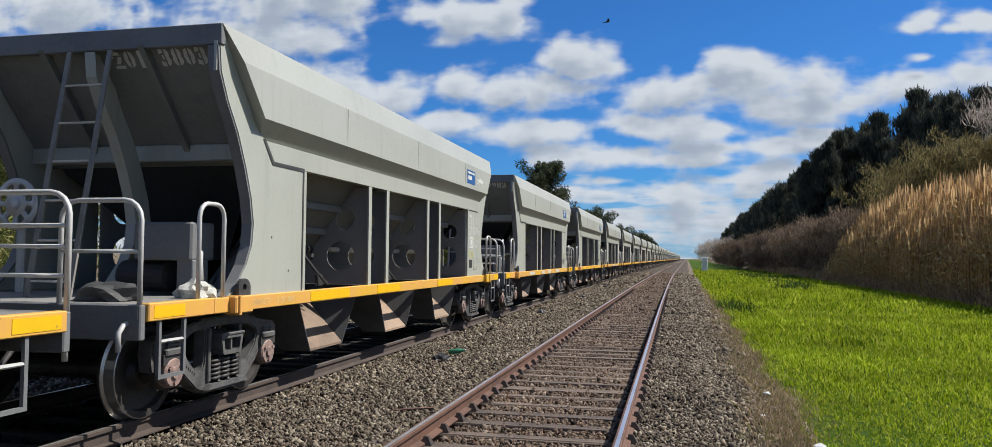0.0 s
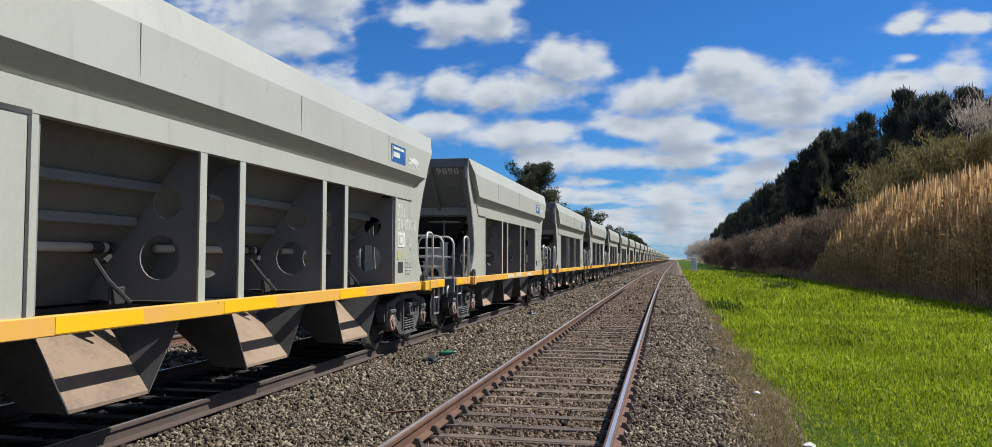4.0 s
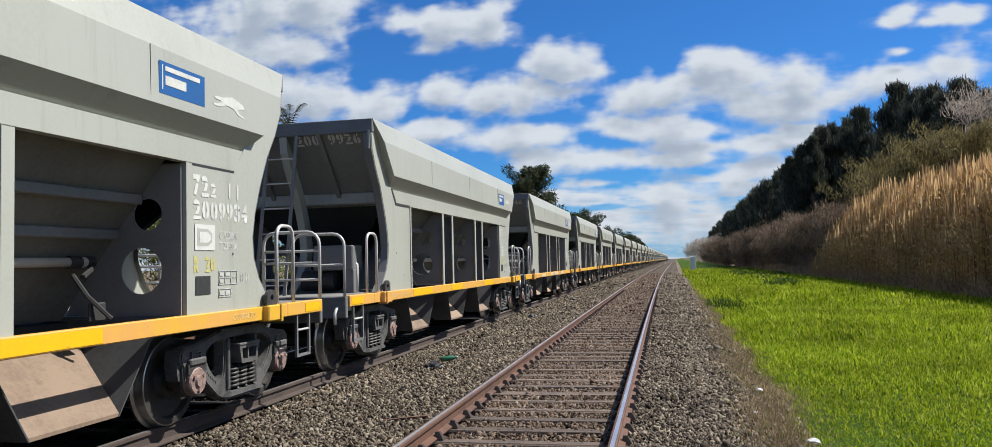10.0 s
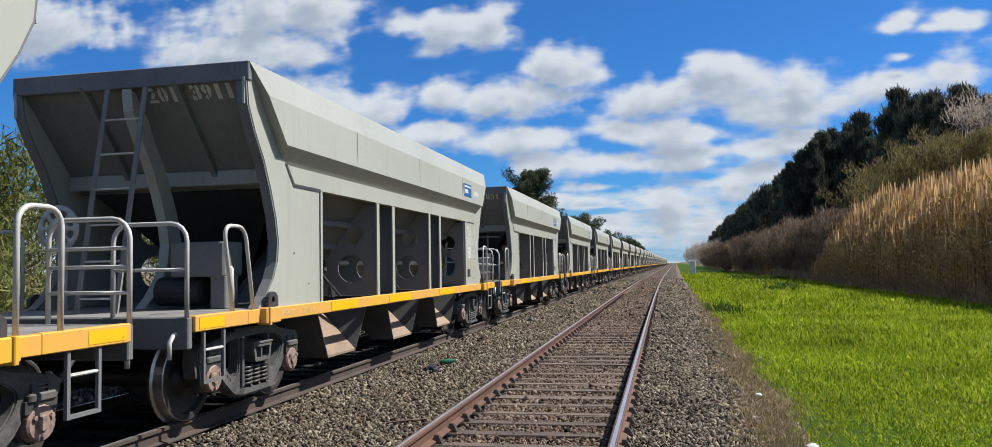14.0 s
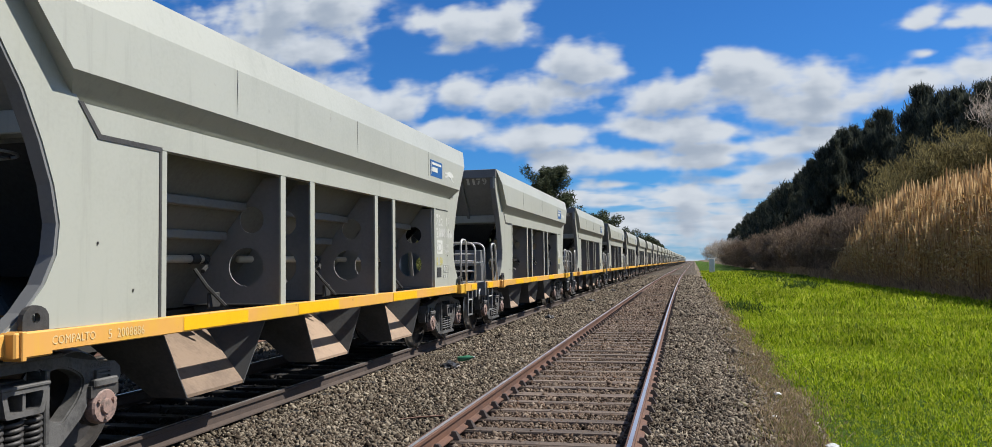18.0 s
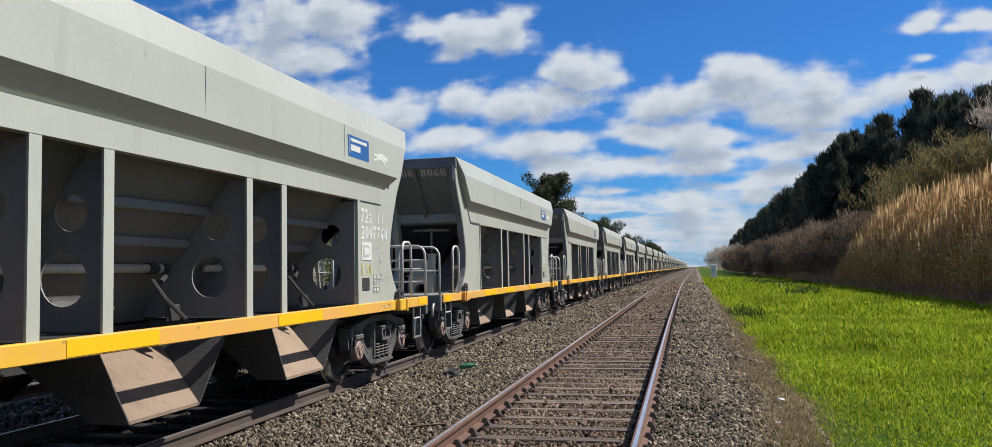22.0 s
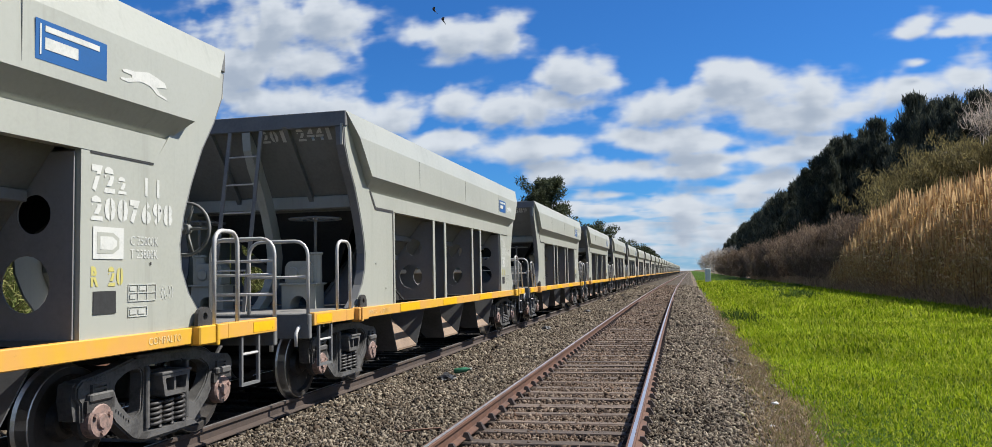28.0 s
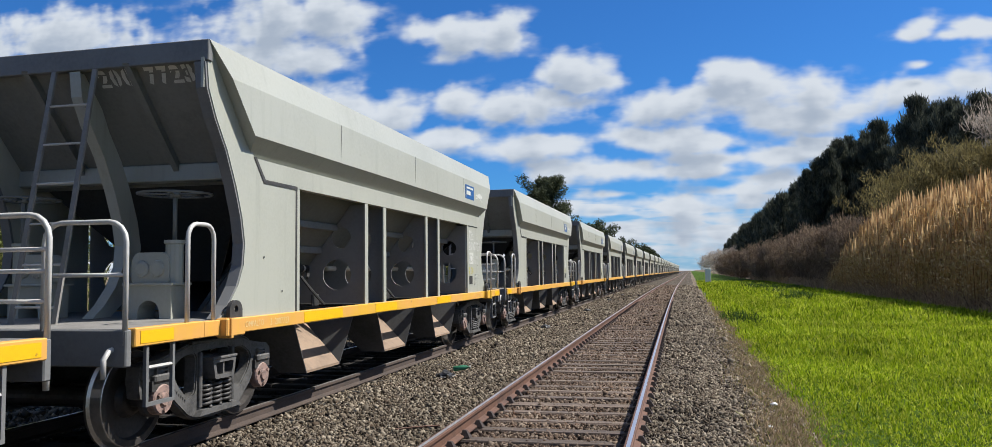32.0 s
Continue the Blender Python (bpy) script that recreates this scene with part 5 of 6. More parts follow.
def ballast_and_grass():
    for a, b, n1, n2, n3, s, simple in ((4.6, 9, 6200, 4300, 4900, 0.0245, True), (9, 15, 7000, 4900, 5300, 0.0265, True), (15, 24, 5200, 3600, 3600, 0.034, True), (24, 45, 6000, 4000, 4000, 0.044, True), (45, 90, 4500, 3000, 3000, 0.07, True)):
        stuff("ballast_stones", stones("stones", -4.62, -2.30, a, b, int(n1 * 2.7), s * 0.70, -0.185, simple), "loose grey-brown crushed stones between the two tracks", "ballast stones")
        stuff("ballast_stones", stones("stones", -2.10, -0.52, a, b, int(n2 * 2.9), s * 0.66, -0.206, simple, RUSTSTONE), "rust-stained crushed stones lying between the sleepers", "ballast stones")
        stuff("ballast_stones", stones("stones", -0.36, 1.42, a, b, int(n3 * 2.75), s * 0.70, SHOULDER, simple), "crushed stones of the ballast shoulder by the grass", "ballast stones")
    stuff("ballast_stones", stones("stones", -7.4, -4.85, 3, 22, 9000, 0.03, -0.235, True, SHADESTONE), "dark crushed stones under the freight wagons", "ballast stones")
    for x0, x1, k, z in ((-4.62, -2.30, 9000, -0.185), (-2.10, -0.52, 6500, -0.208), (-0.36, 1.18, 6000, SHOULDER)):
        stuff("ballast_stones", stones("stones", x0, x1, -3.5, 4.6, k, 0.024, z, True), "loose grey-brown crushed stones beside the sleepers", "ballast stones")
    stuff("ballast_stones", stones("stones", -9.0, -6.5, 3, 24, 12000, 0.032, -0.235, True), "crushed stones between the train and the farthest track", "ballast stones")
    for a, b, k, h, w, lean in ((-4, 6, 20000, 0.05, 0.020, 0.6), (6, 11, 100000, 0.043, 0.0145, 0.7), (11, 18, 90000, 0.055, 0.020, 0.65), (18, 30, 60000, 0.085, 0.032, 0.6), (30, 60, 44000, 0.12, 0.055, 0.5), (60, 130, 18000, 0.16, 0.11, 0.45)):
        x, y, r = spread(1.25, 12.1, a, b, k)
        keep = (x > grass_edge(y) + RNG.normal(0, 0.10, k)) & (r[:, 0] < 4 + 0.42 * y + 2)
        r = r[keep]
        patch = np.array([noise.noise(Vector((p, q, 0)) * 0.55) for p, q in zip(r[:, 0], r[:, 1])])
        fine = np.array([noise.noise(Vector((p, q, 4.0)) * 10.0) for p, q in zip(r[:, 0], r[:, 1])])
        length = h * RNG.lognormal(0, 0.25, len(r)) * np.clip(1 + 0.25 * patch + 1.3 * fine, 0.35, 1.8)
        stuff("grass_blades", blades("grass", r, length, w * RNG.uniform(0.7, 1.3, len(r)), GRASS, lean), "bright green grass blades of the verge", "grass")
    y = RNG.uniform(5.5, 60, 24000)
    y = 5.5 + (y - 5.5) * RNG.uniform(0, 1, 24000)
    x = grass_edge(y) + RNG.normal(-0.26, 0.22, 24000)
    r = np.stack([x + bends(y), y, heights(x)], -1)
    stuff("dry_grass_blades", blades("dry", r, RNG.uniform(0.03, 0.10, 24000), RNG.uniform(0.008, 0.018, 24000), DRYGRASS, 0.9), "dry brown grass along the ballast edge", "dry grass")
    k = 420
    x, y = 2.3 + RNG.normal(0, 0.32, k), 30.9 + RNG.normal(0, 1.5, k)
    stuff("weed_clump", blades("weed", np.stack([x, y, heights(x)], -1), RNG.uniform(0.10, 0.32, k), RNG.uniform(0.03, 0.07, k), WEED, 0.6), "dark green weed clump at the edge of the grass", "weeds")


ballast_and_grass()


def reed_bank():
    """A stand of tall reeds with an almost upright front: stalks, plumes, hanging leaves and a brown foot."""
    for a, b, k in ((27, 44, 2600), (44, 60, 2600), (60, 76, 2300)):
        x, y, r = spread(12.75, 16.4, a, b, k)
        depth = np.clip((x - 12.75) / 2.6, 0, 1)
        wave = np.array([noise.noise(Vector((p * 0.25, q * 0.22, 3.0))) + 0.5 * noise.noise(Vector((p * 0.8, q * 0.7, 7.0))) for p, q in zip(x, y)])
        tall = (2.3 + 3.7 * depth ** 0.75 + 0.8 * wave) * np.clip((78 - y) / 8, 0.55, 1)
        length = tall * RNG.uniform(0.86, 1.08, k)
        r[:, 2] -= 0.1
        stuff("reeds", blades("reed", r, length, RNG.uniform(0.025, 0.05, k), REED, 0.05, 3), "tall dry brown reeds standing upright", "reeds")
        pick = RNG.uniform(0, 1, k) < 0.25 + 0.45 * depth
        top = r[pick] + np.stack([RNG.normal(0, 0.12, pick.sum()), RNG.normal(0, 0.12, pick.sum()), length[pick] * 0.90], -1)
        stuff("reed_plumes", blades("reed_plume", top, RNG.uniform(0.45, 0.95, len(top)), RNG.uniform(0.07, 0.12, len(top)), STRAW, 0.07, 3), "upright brown feathery plumes on the reeds", "reeds")
        k2 = k * 7
        i = RNG.integers(0, k, k2)
        up = RNG.beta(1.5, 1.25, k2)
        root = r[i] + np.stack([RNG.normal(0, 0.10, k2), RNG.normal(0, 0.10, k2), length[i] * up * 0.93], -1)
        stuff("reed_leaves", blades("reed_leaf", root, RNG.uniform(0.30, 0.70, k2), RNG.uniform(0.045, 0.095, k2), LEAFREED, 1.3, 3, 0.95), "dry golden leaves hanging among the reeds", "reeds")
        x, y, r = spread(12.0, 13.6, a, b, k)
        stuff("dead_grass", blades("dead", r, RNG.uniform(0.15, 0.8, k) * np.clip((x - 11.9) * 1.6, 0.25, 1.6), RNG.uniform(0.03, 0.07, k), DEAD, 0.8, 2), "dark dead grass at the foot of the reeds", "dead grass")
    x, y, r = spread(12.0, 14.5, 76, 160, 5000)
    stuff("dead_grass", blades("dead", r, RNG.uniform(0.2, 1.0, 5000), RNG.uniform(0.05, 0.10, 5000), DEAD, 0.8, 2), "dark dead grass at the foot of the shrubs", "dead grass")
    k = 2600
    c = RNG.integers(0, 26, k)
    cx, cy = RNG.uniform(6.5, 11.3, 26), RNG.uniform(52, 112, 26)
    x, y = cx[c] + RNG.normal(0, 0.5, k), cy[c] + RNG.normal(0, 1.0, k)
    stuff("weeds", blades("weed", np.stack([x + bends(y), y, heights(x)], -1), RNG.uniform(0.12, 0.45, k), RNG.uniform(0.06, 0.12, k), WEED, 0.6), "low green weeds at the edge of the verge", "weeds")


reed_bank()


def tapered(bm, pts, radii, n=6):
    rings = []
    for i, p in enumerate(pts):
        a, b = Vector(pts[max(i - 1, 0)]), Vector(pts[min(i + 1, len(pts) - 1)])
        d = (b - a).normalized()
        s = d.orthogonal().normalized()
        u = d.cross(s)
        rings.append([bm.verts.new(Vector(p) + (s * math.cos(2 * math.pi * j / n) + u * math.sin(2 * math.pi * j / n)) * radii[i]) for j in range(n)])
    for a, b in zip(rings, rings[1:]):
        for j in range(n):
            bm.faces.new((a[j], a[(j + 1) % n], b[(j + 1) % n], b[j]))
    bm.faces.new(rings[-1])


def tree_skeleton(rand, h, spread_, limbs, up, trunk_r, start=0.25):
    """A trunk with limbs; returns the mesh and the points along the limbs, where leaves grow."""
    bm = bmesh.new()
    wob = [(rand.uniform(-0.03, 0.03) * h, rand.uniform(-0.03, 0.03) * h) for _ in range(6)]
    trunk = [(wob[i][0] * i / 5, wob[i][1] * i / 5, h * 0.95 * i / 5) for i in range(6)]
    tapered(bm, trunk, [trunk_r * (1 - 0.16 * i) for i in range(6)])
    points = []
    for i in range(limbs):
        f = start + (1 - start) * (i + rand.random()) / limbs
        base = Vector((trunk[min(int(f * 5), 5)][0], trunk[min(int(f * 5), 5)][1], h * 0.95 * f))
        a = rand.uniform(0, 2 * math.pi)
        reach = spread_ * rand.uniform(0.6, 1.1) * up(f)
        d = Vector((math.cos(a), math.sin(a), rand.uniform(0.25, 0.9)))
        mid, end = base + d * reach * 0.5, base + Vector((d.x, d.y, d.z * 1.1)) * reach
        tapered(bm, [base, mid, end], [trunk_r * 0.35 * (1.2 - f), trunk_r * 0.22 * (1.2 - f), 0.01], 4)
        for j in range(5):
            points.append(base.lerp(end, 0.35 + 0.16 * j))
    points.append(Vector(trunk[-1]))
    return bm, points


def crown_mesh(name, points, per, clump, leaf, mat, seed, up_bias=0.3, narrow=0.35):
    """Many small leaves in clumps round the limbs."""
    g = np.random.default_rng(seed)
    pts = np.array([tuple(p) for p in points])
    c = np.repeat(pts, per, axis=0)
    off = g.normal(size=c.shape)
    off *= (clump * g.uniform(0.2, 1.0, len(c)) ** 0.6 / np.linalg.norm(off, axis=1))[:, None]
    off[:, 2] *= 0.85
    c = c + off
    k = len(c)
    d = g.normal(size=(k, 3)); d[:, 2] += up_bias * 2
    d /= np.linalg.norm(d, axis=1)[:, None]
    s = np.cross(d, g.normal(size=(k, 3))); s /= np.linalg.norm(s, axis=1)[:, None]
    ln = leaf * g.uniform(0.6, 1.4, k)
    w = ln * narrow
    v = np.stack([c - s * w[:, None] * 0.5, c + s * w[:, None] * 0.5, c + d * ln[:, None] + s * w[:, None] * 0.2, c + d * ln[:, None] - s * w[:, None] * 0.2], 1)
    f = (np.array([0, 1, 2, 3])[None] + (np.arange(k) * 4)[:, None]).reshape(-1)
    return raw_mesh(name, v.reshape(-1, 3), f, np.full(k, 4), mat)


def tree(name, label, category, group, seed, h, spread_, limbs, profile, trunk_r, start, per, clump, leaf, mat, narrow=0.35, up_bias=0.3):
    rand = random.Random(seed)
    t = empty(name, label, category, group)
    bm, pts = tree_skeleton(rand, h, spread_, limbs, profile, trunk_r, start)
    part("trunk", bm, BARK, t)
    part("crown", crown_mesh("crown", pts, per, clump, leaf, mat, seed, up_bias, narrow), mat, t)
    return t


def at(x, y, z=None, turn=0.0):
    return pose(x + bend(y), y, ground_height(x, y) - 0.1 if z is None else z, 0, 0, turn)


def woods():
    rand = random.Random(5)
    cone = lambda f: 0.08 + 0.98 * (1 - f) ** 0.75
    pines = [tree("conifer", "tall dark green conifer behind the reed bank", "tree", "conifers behind the bank", 20 + i, h, sp, 82, cone, 0.22, 0.06, 44, 0.55, 0.42, NEEDLE, 0.14, 1.2) for i, (h, sp) in enumerate(((15.5, 3.0), (14.0, 3.5), (16.5, 2.6), (13.0, 3.6)))]
    thin = [tree("conifer", "dark green conifer in the far belt of trees", "tree", "conifers behind the bank", 30 + i, h, sp, 60, cone, 0.22, 0.06, 17, 0.75, 0.75, NEEDLE, 0.16, 1.2) for i, (h, sp) in enumerate(((15.0, 3.4), (14.0, 3.8)))]
    top_of = {t.name: max(v.co.z for c in t.children for v in c.data.vertices) for t in pines + thin}
    # direction along the line (across / ahead) and rise of the tops of the belt
    belt = [(0.37, 0.19), (0.355, 0.20), (0.342, 0.205), (0.328, 0.19), (0.314, 0.20), (0.30, 0.197), (0.288, 0.175), (0.275, 0.205), (0.262, 0.152), (0.248, 0.148), (0.234, 0.178), (0.221, 0.156), (0.206, 0.160), (0.193, 0.158), (0.182, 0.146), (0.171, 0.137), (0.160, 0.122), (0.150, 0.113), (0.140, 0.104), (0.130, 0.097), (0.120, 0.090), (0.111, 0.081), (0.103, 0.073), (0.096, 0.066), (0.089, 0.060), (0.083, 0.055), (0.077, 0.050), (0.071, 0.043), (0.066, 0.036)]
    used = set()
    for row in range(2):
        for i, (side, rise) in enumerate(belt):
            x = (20.3 if row == 0 else 24.0) + 9.0 * min(max((side - 0.16) / 0.06, 0), 1) + rand.uniform(-0.7, 0.9)
            side += (0.0 if row == 0 else -0.006) + rand.uniform(-0.002, 0.002)
            y = x / side
            kinds = pines if y < 150 and row == 0 else thin
            src = kinds[rand.randrange(len(kinds))]
            x -= bend(y)
            z = ground_height(x, y) - 0.2
            size = (EYE[2] + rise * (1.0 if row == 0 else rand.uniform(0.86, 0.97)) * y - z) / top_of[src.name]
            m = at(x, y, z, rand.uniform(0, 360)) @ Matrix.Scale(size, 4)
            if src.name not in used:
                used.add(src.name)
                src.matrix_basis = m
            else:
                copy_thing(src, m @ Matrix.Scale(1 / src.scale[0], 4))
    dome = lambda f: 0.55 + 0.75 * math.sin(math.pi * min(f, 1))
    shrub_kinds = [tree("bare_shrub", "brown leafless shrub on the bank", "shrub", "bare shrubs along the verge", 40 + i, 4.4, 2.5, 26, dome, 0.07, 0.05, 44, 0.75, 0.42, SHRUB, 0.10, 0.8) for i in range(3)]
    spots = [(rand.uniform(14.2, 17.5), 72 + i * 1.7) for i in range(22)] + [(rand.uniform(12.0, 15.5), 108 + i * 3.2) for i in range(18)] + [(rand.uniform(10.5, 14.0), 166 + i * 6.5) for i in range(18)]
    for i, (x, y) in enumerate(spots):
        m = at(x, y, None, rand.uniform(0, 360))
        if i < 3:
            shrub_kinds[i].matrix_basis = m
        else:
            copy_thing(shrub_kinds[i % 3], m)
    willow = [tree("olive_shrub", "tall olive-brown shrub above the reeds", "shrub", "olive shrubs behind the reeds", 60 + i, 8.6, 3.8, 40, dome, 0.10, 0.12, 80, 0.8, 0.34, OLIVE, 0.16, 0.9) for i in range(2)]
    for i, (x, y) in enumerate(((20.2, 72), (21.2, 66.5), (20.0, 80), (22.4, 62.5), (22.6, 76))):
        m = at(x, y, None, rand.uniform(0, 360))
        if i < 2:
            willow[i].matrix_basis = m
        else:
            copy_thing(willow[i % 2], m)
    bare = tree("bare_tree", "leafless grey tree with fine branches", "tree", "", 77, 12.5, 3.2, 40, dome, 0.14, 0.2, 26, 1.0, 0.6, PALETWIG, 0.05, 0.8)
    bare.matrix_basis = at(25.2, 68)
    pale = tree("pale_bare_tree", "pale leafless tree at the far end of the verge", "tree", "pale bare trees", 78, 8.0, 3.2, 34, dome, 0.12, 0.1, 18, 1.0, 0.7, PALETWIG, 0.06, 0.8)
    for i, (x, y) in enumerate(((13.5, 262), (11.5, 290), (14.5, 300), (10.0, 325), (12.5, 350), (9.0, 372), (11.5, 395), (8.5, 430))):
        m = at(x, y, None, rand.uniform(0, 360))
        if i == 0:
            pale.matrix_basis = m
        else:
            copy_thing(pale, m)
    # beyond the train
    gum = tree("gum_tree", "tall gum tree with an open crown", "tree", "", 81, 16.0, 3.2, 32, lambda f: 0.45 + 0.75 * math.sin(math.pi * min(max(f - 0.35, 0) / 0.65, 1)), 0.3, 0.45, 130, 1.0, 0.38, GUM, 0.3, 0.1)
    gum.matrix_basis = at(-19.9, 117, -0.5)
    palm = empty("palm_tree", "tall palm with a crown of drooping fronds", "tree")
    palm.matrix_basis = at(-30.2, 60, -0.5)
    bm = bmesh.new()
    tapered(bm, [(0.25 * math.sin(i / 5), 0, 13.5 * i / 8) for i in range(9)], [0.30 - 0.015 * i for i in range(9)], 8)
    part("trunk", bm, BARK, palm)
    for i in range(18):
        a, lift = i * 2.4, 0.35 + 0.65 * ((i * 7) % 18) / 18
        spine = [Vector((math.cos(a) * r, math.sin(a) * r, 13.4 + 1.8 * lift * r - 0.42 * r * r)) + Vector((0.25, 0, 0)) for r in [0.1 + 0.28 * j for j in range(9)]]
        bm = bmesh.new()
        tapered(bm, spine, [0.03 - 0.003 * j for j in range(9)], 4)
        across = Vector((-math.sin(a), math.cos(a), 0))
        for j in range(1, 9):
            for f in (0.0, 0.33, 0.66):
                base = spine[j - 1].lerp(spine[j], f)
                ahead_ = (spine[j] - spine[j - 1]).normalized()
                for s in (-1, 1):
                    tip = base + across * s * 0.42 + ahead_ * 0.30 - Vector((0, 0, 0.18))
                    bm.faces.new([bm.verts.new(base - ahead_ * 0.03), bm.verts.new(base + ahead_ * 0.05), bm.verts.new(tip)])
        part("frond", bm, GUM, palm)
    round_kinds = [tree("round_tree", "dense dark green round tree beyond the train", "tree", "trees beyond the train", 90 + i, 11, 4.6, 30, dome, 0.25, 0.12, 80, 1.4, 0.5, GUM, 0.4, 0.1) for i in range(2)]
    far = [(-22.5, 168), (-18.5, 176), (-26, 160), (-21, 262), (-26, 270), (-18, 330), (-22, 390), (-20, 440), (-25, 480)]
    for i, (x, y) in enumerate(far):
        m = at(x, y, -0.5, rand.uniform(0, 360))
        if i < 2:
            round_kinds[i].matrix_basis = m
        else:
            copy_thing(round_kinds[i % 2], m)
    scrub_kinds = [tree("scrub_bush", "green and straw-coloured bush beyond the train", "bush", "bushes beyond the train", 110 + i, 4.2, 2.6, 30, dome, 0.06, 0.08, 75, 0.75, 0.20, SCRUB, 0.20, 0.5) for i in range(2)]
    spots = [(rand.uniform(-21, -15), -6 + i * 3.1) for i in range(26)] + [(9 + rand.uniform(2.5, 8), 240 + i * 24) for i in range(9)]
    for i, (x, y) in enumerate(spots):
        m = at(x, y, -0.5 if x < 0 else None, rand.uniform(0, 360))
        if i < 2:
            scrub_kinds[i].matrix_basis = m
        else:
            copy_thing(scrub_kinds[i % 2], m)
    x, y = RNG.uniform(-24, -12.3, 14000), RNG.uniform(-6, 70, 14000)
    r = np.stack([x + bends(y), y, np.full(14000, -0.48)], -1)
    stuff("rough_grass", blades("rough", r, RNG.uniform(0.3, 0.9, 14000), RNG.uniform(0.02, 0.05, 14000), SCRUB, 0.4), "rough yellow-green grass beyond the train", "grass")


woods()

# ---------------------------------------------------------------- track details
SLEEPER_STEP = 0.54


def track_details():
    bed = bpy.data.objects["ballast_bed"]
    rand = random.Random(3)
    kinds, shade_kinds = [], []
    for i in range(4):
        bm = bmesh.new()
        w = rand.uniform(0.085, 0.11)
        box(bm, -1.35, 1.35, -w, w, -0.30, -0.172, 0.012)
        for v in bm.verts:
            v.co.z += rand.uniform(-0.006, 0.006)
            v.co.y += rand.uniform(-0.012, 0.012)
        me = finish(bm, "sleeper")
        me.materials.append(WOOD)
        kinds.append(me)
        dark = me.copy()
        dark.materials[0] = SHADEWOOD
        shade_kinds.append(dark)
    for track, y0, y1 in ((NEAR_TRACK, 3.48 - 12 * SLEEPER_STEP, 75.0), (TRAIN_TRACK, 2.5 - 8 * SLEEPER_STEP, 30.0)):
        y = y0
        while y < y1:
            ob = new("sleeper", (kinds if track == NEAR_TRACK else shade_kinds)[rand.randrange(4)])
            ob.parent = bed
            ob.matrix_basis = pose(track + bend(y) + rand.uniform(-0.02, 0.02), y, rand.uniform(-0.012, 0.004), 0, 0, rand.uniform(-0.9, 0.9))
            y += SLEEPER_STEP
    bm = bmesh.new()
    for s in (-1, 1):
        y = 3.48
        while y < 42:
            for q in (-1, 1):
                x = NEAR_TRACK + s * GAUGE / 2 + bend(y)
                lo = [bm.verts.new((x + q * a, y + b, -0.165)) for a, b in ((0.03, -0.05), (0.13, -0.05), (0.13, 0.05), (0.03, 0.05))]
                hi = [bm.verts.new((x + q * a, y + b, -0.095)) for a, b in ((0.045, -0.018), (0.085, -0.018), (0.085, 0.018), (0.045, 0.018))]
                for i in range(4):
                    bm.faces.new((lo[i], lo[(i + 1) % 4], hi[(i + 1) % 4], hi[i]))
                bm.faces.new(hi)
            y += SLEEPER_STEP
    tagged(part("rail_clips", bm, RAILDARK, bed), kind="stuff")


# Sleepers under the train, darkened in colour for its shade.
SHADEWOOD = surface("oily_sleeper", (0.02, 0.017, 0.015), (0.011, 0.01, 0.009), 0.7, fine=30, coarse=4, amount=0.8, bump=0.4)
RAILDARK = surface("dark_rusty_iron", (0.035, 0.024, 0.019), (0.018, 0.013, 0.011), 0.85, fine=40, coarse=5, amount=0.7, bump=0.2)
track_details()


def litter():
    post = empty("kilometre_post", "small pale concrete post in the grass", "marker post")
    part("slab", boxed(-0.40, 0.40, -0.08, 0.08, -0.1, 2.1, 0.03), surface("pale_concrete", (0.82, 0.82, 0.80), (0.68, 0.67, 0.65), 0.85, fine=30, coarse=3, amount=0.6, bump=0.2), post)
    part("foot", boxed(-0.42, 0.42, -0.16, 0.16, -0.2, 0.12, 0.02), BARK, post)
    post.matrix_basis = pose(4.35, 116, -0.42)


def lump(name, x, y, z, sx, sy, sz, mat, label, category, seed, group=""):
    """A crumpled thing lying about."""
    rand = random.Random(seed)
    bm = bmesh.new()
    bmesh.ops.create_icosphere(bm, subdivisions=3, radius=1.0)
    for v in bm.verts:
        d = 1 + 0.35 * noise.noise(v.co * 1.7 + Vector((seed, 0, 0))) + 0.18 * noise.noise(v.co * 5 + Vector((0, seed, 0)))
        v.co = Vector((v.co.x * sx * d, v.co.y * sy * d, max(v.co.z * d, -0.35) * sz))
    ob = thing(name, bm, mat, label, category, group)
    ob.matrix_basis = pose(x + bend(y), y, z + 0.35 * sz, 0, 0, rand.uniform(0, 360))
    return ob


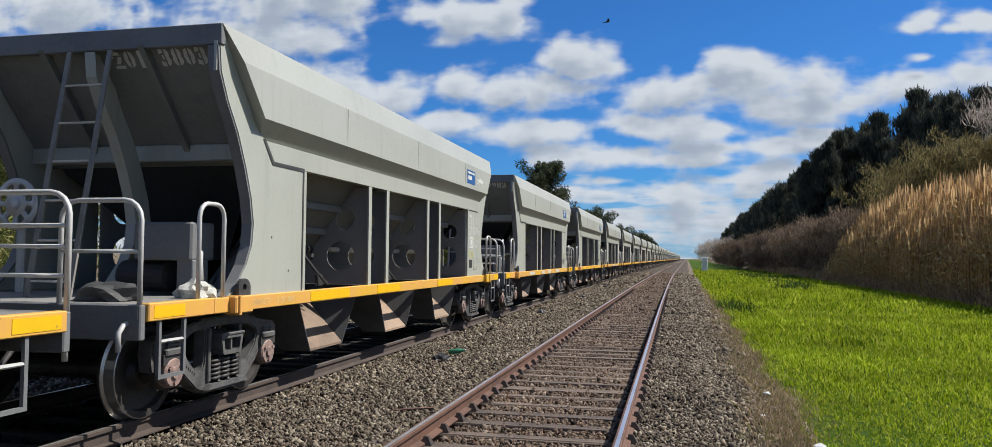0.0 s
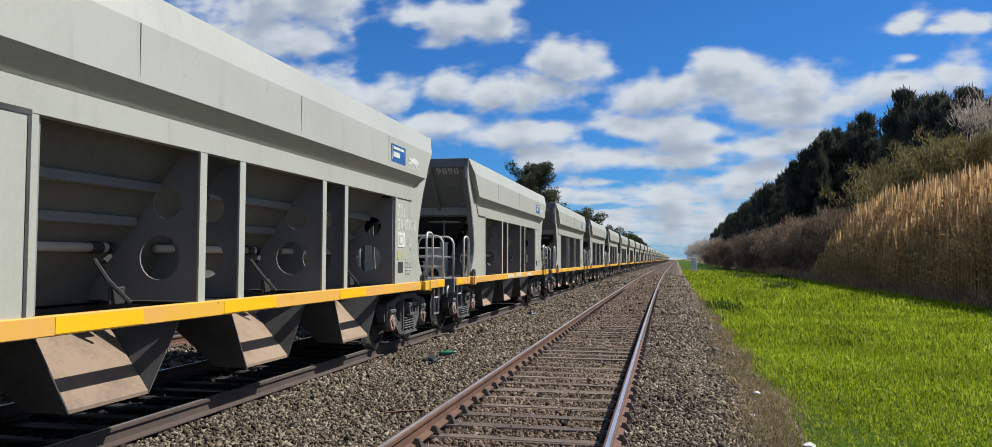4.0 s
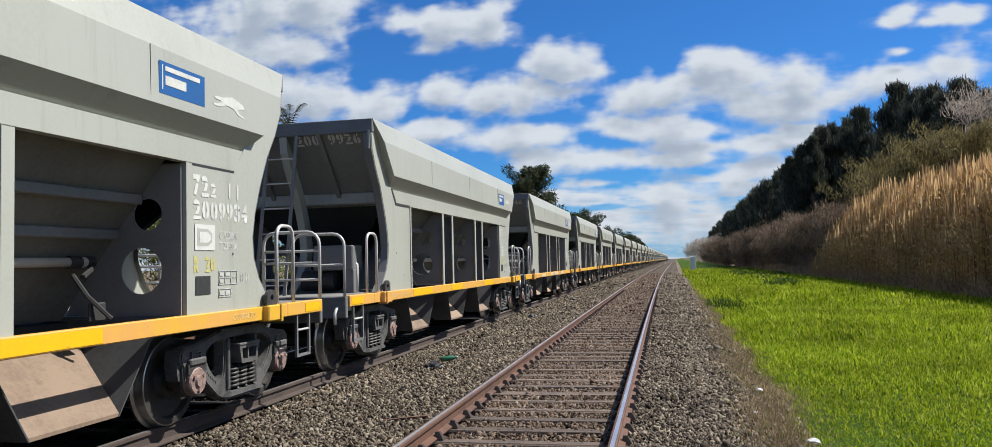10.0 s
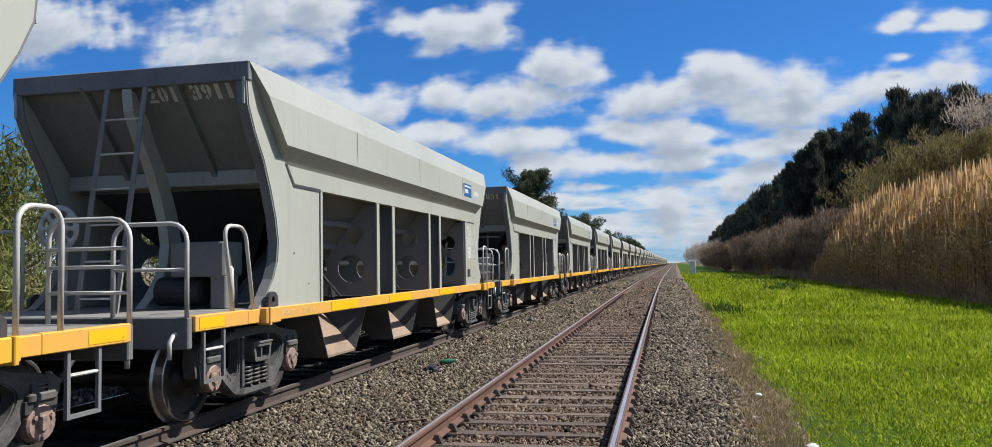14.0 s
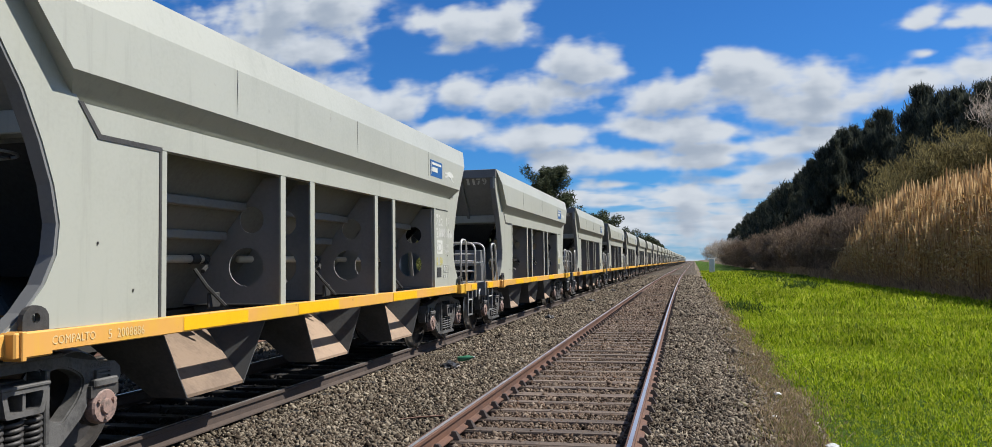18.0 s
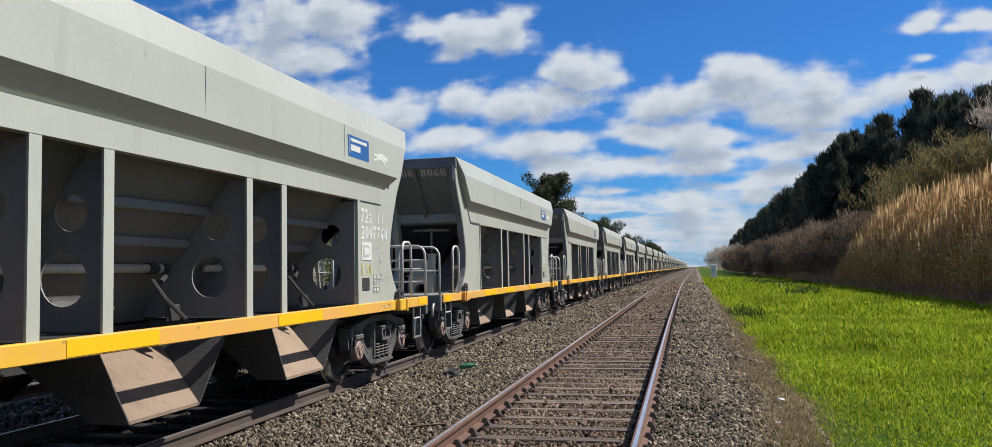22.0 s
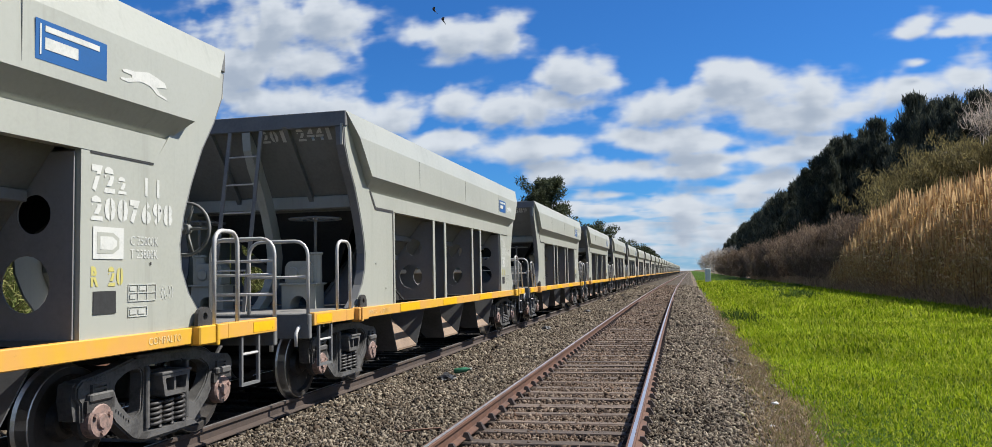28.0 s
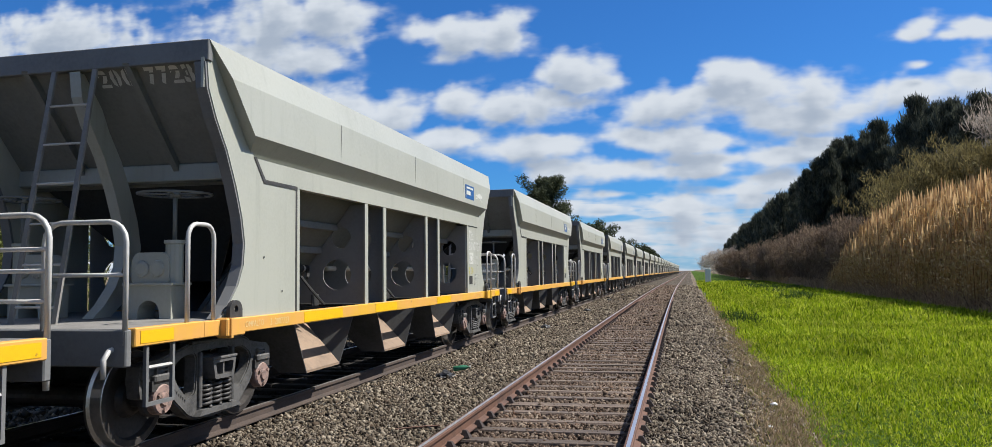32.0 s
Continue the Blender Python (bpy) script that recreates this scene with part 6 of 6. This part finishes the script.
def scraps():
    pale = surface("white_paper", (0.6, 0.6, 0.58), (0.45, 0.44, 0.42), 0.8, fine=30, coarse=8, amount=0.5, bump=0.2)
    black = surface("black_plastic", (0.025, 0.025, 0.026), (0.015, 0.015, 0.015), 0.45, fine=20, coarse=6, amount=0.5, bump=0.3)
    green = surface("green_plastic", (0.03, 0.16, 0.08), (0.02, 0.10, 0.05), 0.35, fine=20, coarse=6, amount=0.5, bump=0.2)
    lump("plastic_bag", -3.63, 12.2, -0.19, 0.16, 0.12, 0.09, black, "crumpled black plastic bag on the ballast", "bag", 1)
    bottle = empty("plastic_bottle", "empty green plastic bottle lying on the ballast", "bottle")
    part("body", turned([(0.0, 0.03), (0.01, 0.042), (0.20, 0.042), (0.26, 0.014), (0.28, 0.014)], (0, 0, 0), "x", 14), green, bottle, "", True)
    part("cap", turned([(0.278, 0.018), (0.30, 0.018)], (0, 0, 0), "x", 10), pale, bottle)
    bottle.matrix_basis = pose(-3.66, 12.78, -0.11, 8, -6, 20)
    for i, (x, y) in enumerate(((-3.78, 23.1), (-3.65, 32.9), (-3.7, 44.5), (-3.5, 53.3), (-3.9, 73.6), (-3.4, 79.4))):
        lump("dark_lump", x - bend(y), y, -0.19, 0.13 + 0.02 * i, 0.13, 0.10, black, "small dark lump of rubbish on the ballast", "rubbish", 10 + i, "lumps along the ballast")
    for i, (x, y, s) in enumerate(((1.16, 10.7, 0.045), (1.31, 7.8, 0.055), (0.95, 9.2, 0.03))):
        lump("paper_scrap", x, y, -0.24, s, s * 0.8, s * 0.5, pale, "crumpled white paper scrap by the grass", "paper", 30 + i, "paper scraps")
    bar = thing("iron_bar", tubed([(-2.93, 8.0, -0.155), (-2.75, 8.12, -0.148), (-2.52, 8.26, -0.15)], 0.011, 6), RAILRUST, "bent rusty iron bar lying on the ballast", "iron bar")
    rand = random.Random(9)
    for i in range(14):
        x, y = rand.uniform(-4.5, -2.4), rand.uniform(6.0, 20)
        a, ln = rand.uniform(0, 3.14), rand.uniform(0.12, 0.4)
        thing("dry_stick", tubed([(x, y, -0.15), (x + ln * 0.5 * math.cos(a), y + ln * 0.5 * math.sin(a), -0.135), (x + ln * math.cos(a), y + ln * math.sin(a), -0.15)], 0.006, 5), BARK, "thin dry stick on the ballast", "stick", "sticks on the ballast")


scraps()
litter()


def platform_clutter():
    """What lies on the end platform of one wagon and rides with it."""
    dark = surface("dark_tarpaulin", (0.05, 0.05, 0.048), (0.03, 0.03, 0.028), 0.7, fine=20, coarse=6, amount=0.6, bump=0.4)
    pale = surface("pale_sack", (0.42, 0.42, 0.37), (0.3, 0.3, 0.26), 0.8, fine=20, coarse=6, amount=0.6, bump=0.4)
    a = lump("tarpaulin", 0, 0, 0, 0.30, 0.22, 0.13, dark, "crumpled dark tarpaulin on a wagon platform", "tarpaulin", 51)
    b = lump("sack", 0, 0, 0, 0.17, 0.16, 0.13, pale, "pale plastic sack lying on a wagon platform", "sack", 52)
    return [(a, (0.80, -0.62, 1.115)), (b, (1.22, 0.02, 1.115))]


CLUTTER = platform_clutter()


def bird():
    """A small dark bird with spread wings."""
    feathers = surface("dark_feathers", (0.02, 0.02, 0.022), (0.012, 0.012, 0.012), 0.7, fine=60, coarse=20, amount=0.6, bump=0.1)
    b = empty("bird", "small dark bird flying with spread wings", "bird", "birds in the sky")
    part("body", turned([(-0.14, 0.005), (-0.09, 0.03), (-0.02, 0.042), (0.06, 0.034), (0.10, 0.026), (0.14, 0.004)], (0, 0, 0), "y", 10), feathers, b, "", True)
    part("tail", prismed([(-0.03, -0.10), (0.03, -0.10), (0.05, -0.24), (-0.05, -0.24)], "z", -0.004, 0.004), feathers, b)
    for s in (-1, 1):
        bm = bmesh.new()
        pts = [(0.02, 0.07), (0.16, 0.11), (0.33, 0.02), (0.30, -0.02), (0.15, -0.03), (0.02, -0.05)]
        vs = prism(bm, [(s * x, y) for x, y in pts], "z", -0.003, 0.003)
        for v in vs:
            v.co.z += 0.35 * abs(v.co.x) ** 1.3
        part("wing", bm, feathers, b)
    return b


FLIGHTS = []


def flock():
    first = bird()
    others = [copy_thing(first, pose(0, 0, 0)) for _ in range(2)]
    paths = (
        [(0, (-3.24, 39.79, 13.41)), (0.5, (-1.18, 40.23, 13.84)), (1.0, (1.08, 40.7, 14.12)), (1.3, (2.55, 41.01, 14.38)),
         (3, (11, 42, 17.5)), (12, (60, 60, 40)), (32, (170, 120, 80))],
        [(0, (-150, 420, 14)), (20, (-60, 130, 8)), (26.2, (-9.6, 41, 4.2)), (27.5, (-9.42, 38.24, 12.59)),
         (27.8, (-10.54, 37.9, 13.83)), (28, (-11.48, 37.62, 14.87)), (29, (-16, 36.5, 20)), (32, (-32, 33, 32))],
        [(0, (-160, 430, 13)), (20, (-62, 134, 7)), (26.2, (-9.9, 41, 3.4)), (27.5, (-9.74, 38.24, 11.38)),
         (27.8, (-10.32, 38.0, 13.09)), (28, (-11.06, 37.75, 14.35)), (29, (-15, 36.5, 20)), (32, (-30, 33, 33))],
    )
    for b, rows in zip([first] + others, paths):
        FLIGHTS.append((b, rows))


flock()


# ---------------------------------------------------------------- what moves
def motions():
    times = [0, 1, 2, 4, 6, 8, 10, 12, 14, 16, 18, 20, 22, 24, 26, 28, 30, 31, 32]
    for k, w in TRAIN:
        walk(w, [(t, wagon_pose(k, t)) for t in times])
    for ob, place in CLUTTER:
        walk(ob, [(t, wagon_pose(0, t) @ Matrix.Translation(place)) for t in times])
    for b, rows in FLIGHTS:
        keyed = []
        for (t, p), (_, q) in zip(rows, rows[1:] + [(33, tuple(2 * a - c for a, c in zip(rows[-1][1], rows[-2][1])))]):
            way = Vector(q) - Vector(p)
            keyed.append((t, Matrix.Translation(p) @ way.to_track_quat("Y", "Z").to_matrix().to_4x4()))
        walk(b, keyed)
    turns = [i / 15 for i in range(481)]
    first = WHEELSETS[0]
    walk(first, [(t, pose(0, 0, 0, math.degrees(travelled(t) / WHEEL_R) % 360)) for t in turns])
    for w in WHEELSETS[1:]:
        w.rotation_mode = "QUATERNION"
        keys = w.animation_data_create()
        keys.action = first.animation_data.action
        keys.action_slot = first.animation_data.action_slot


motions()
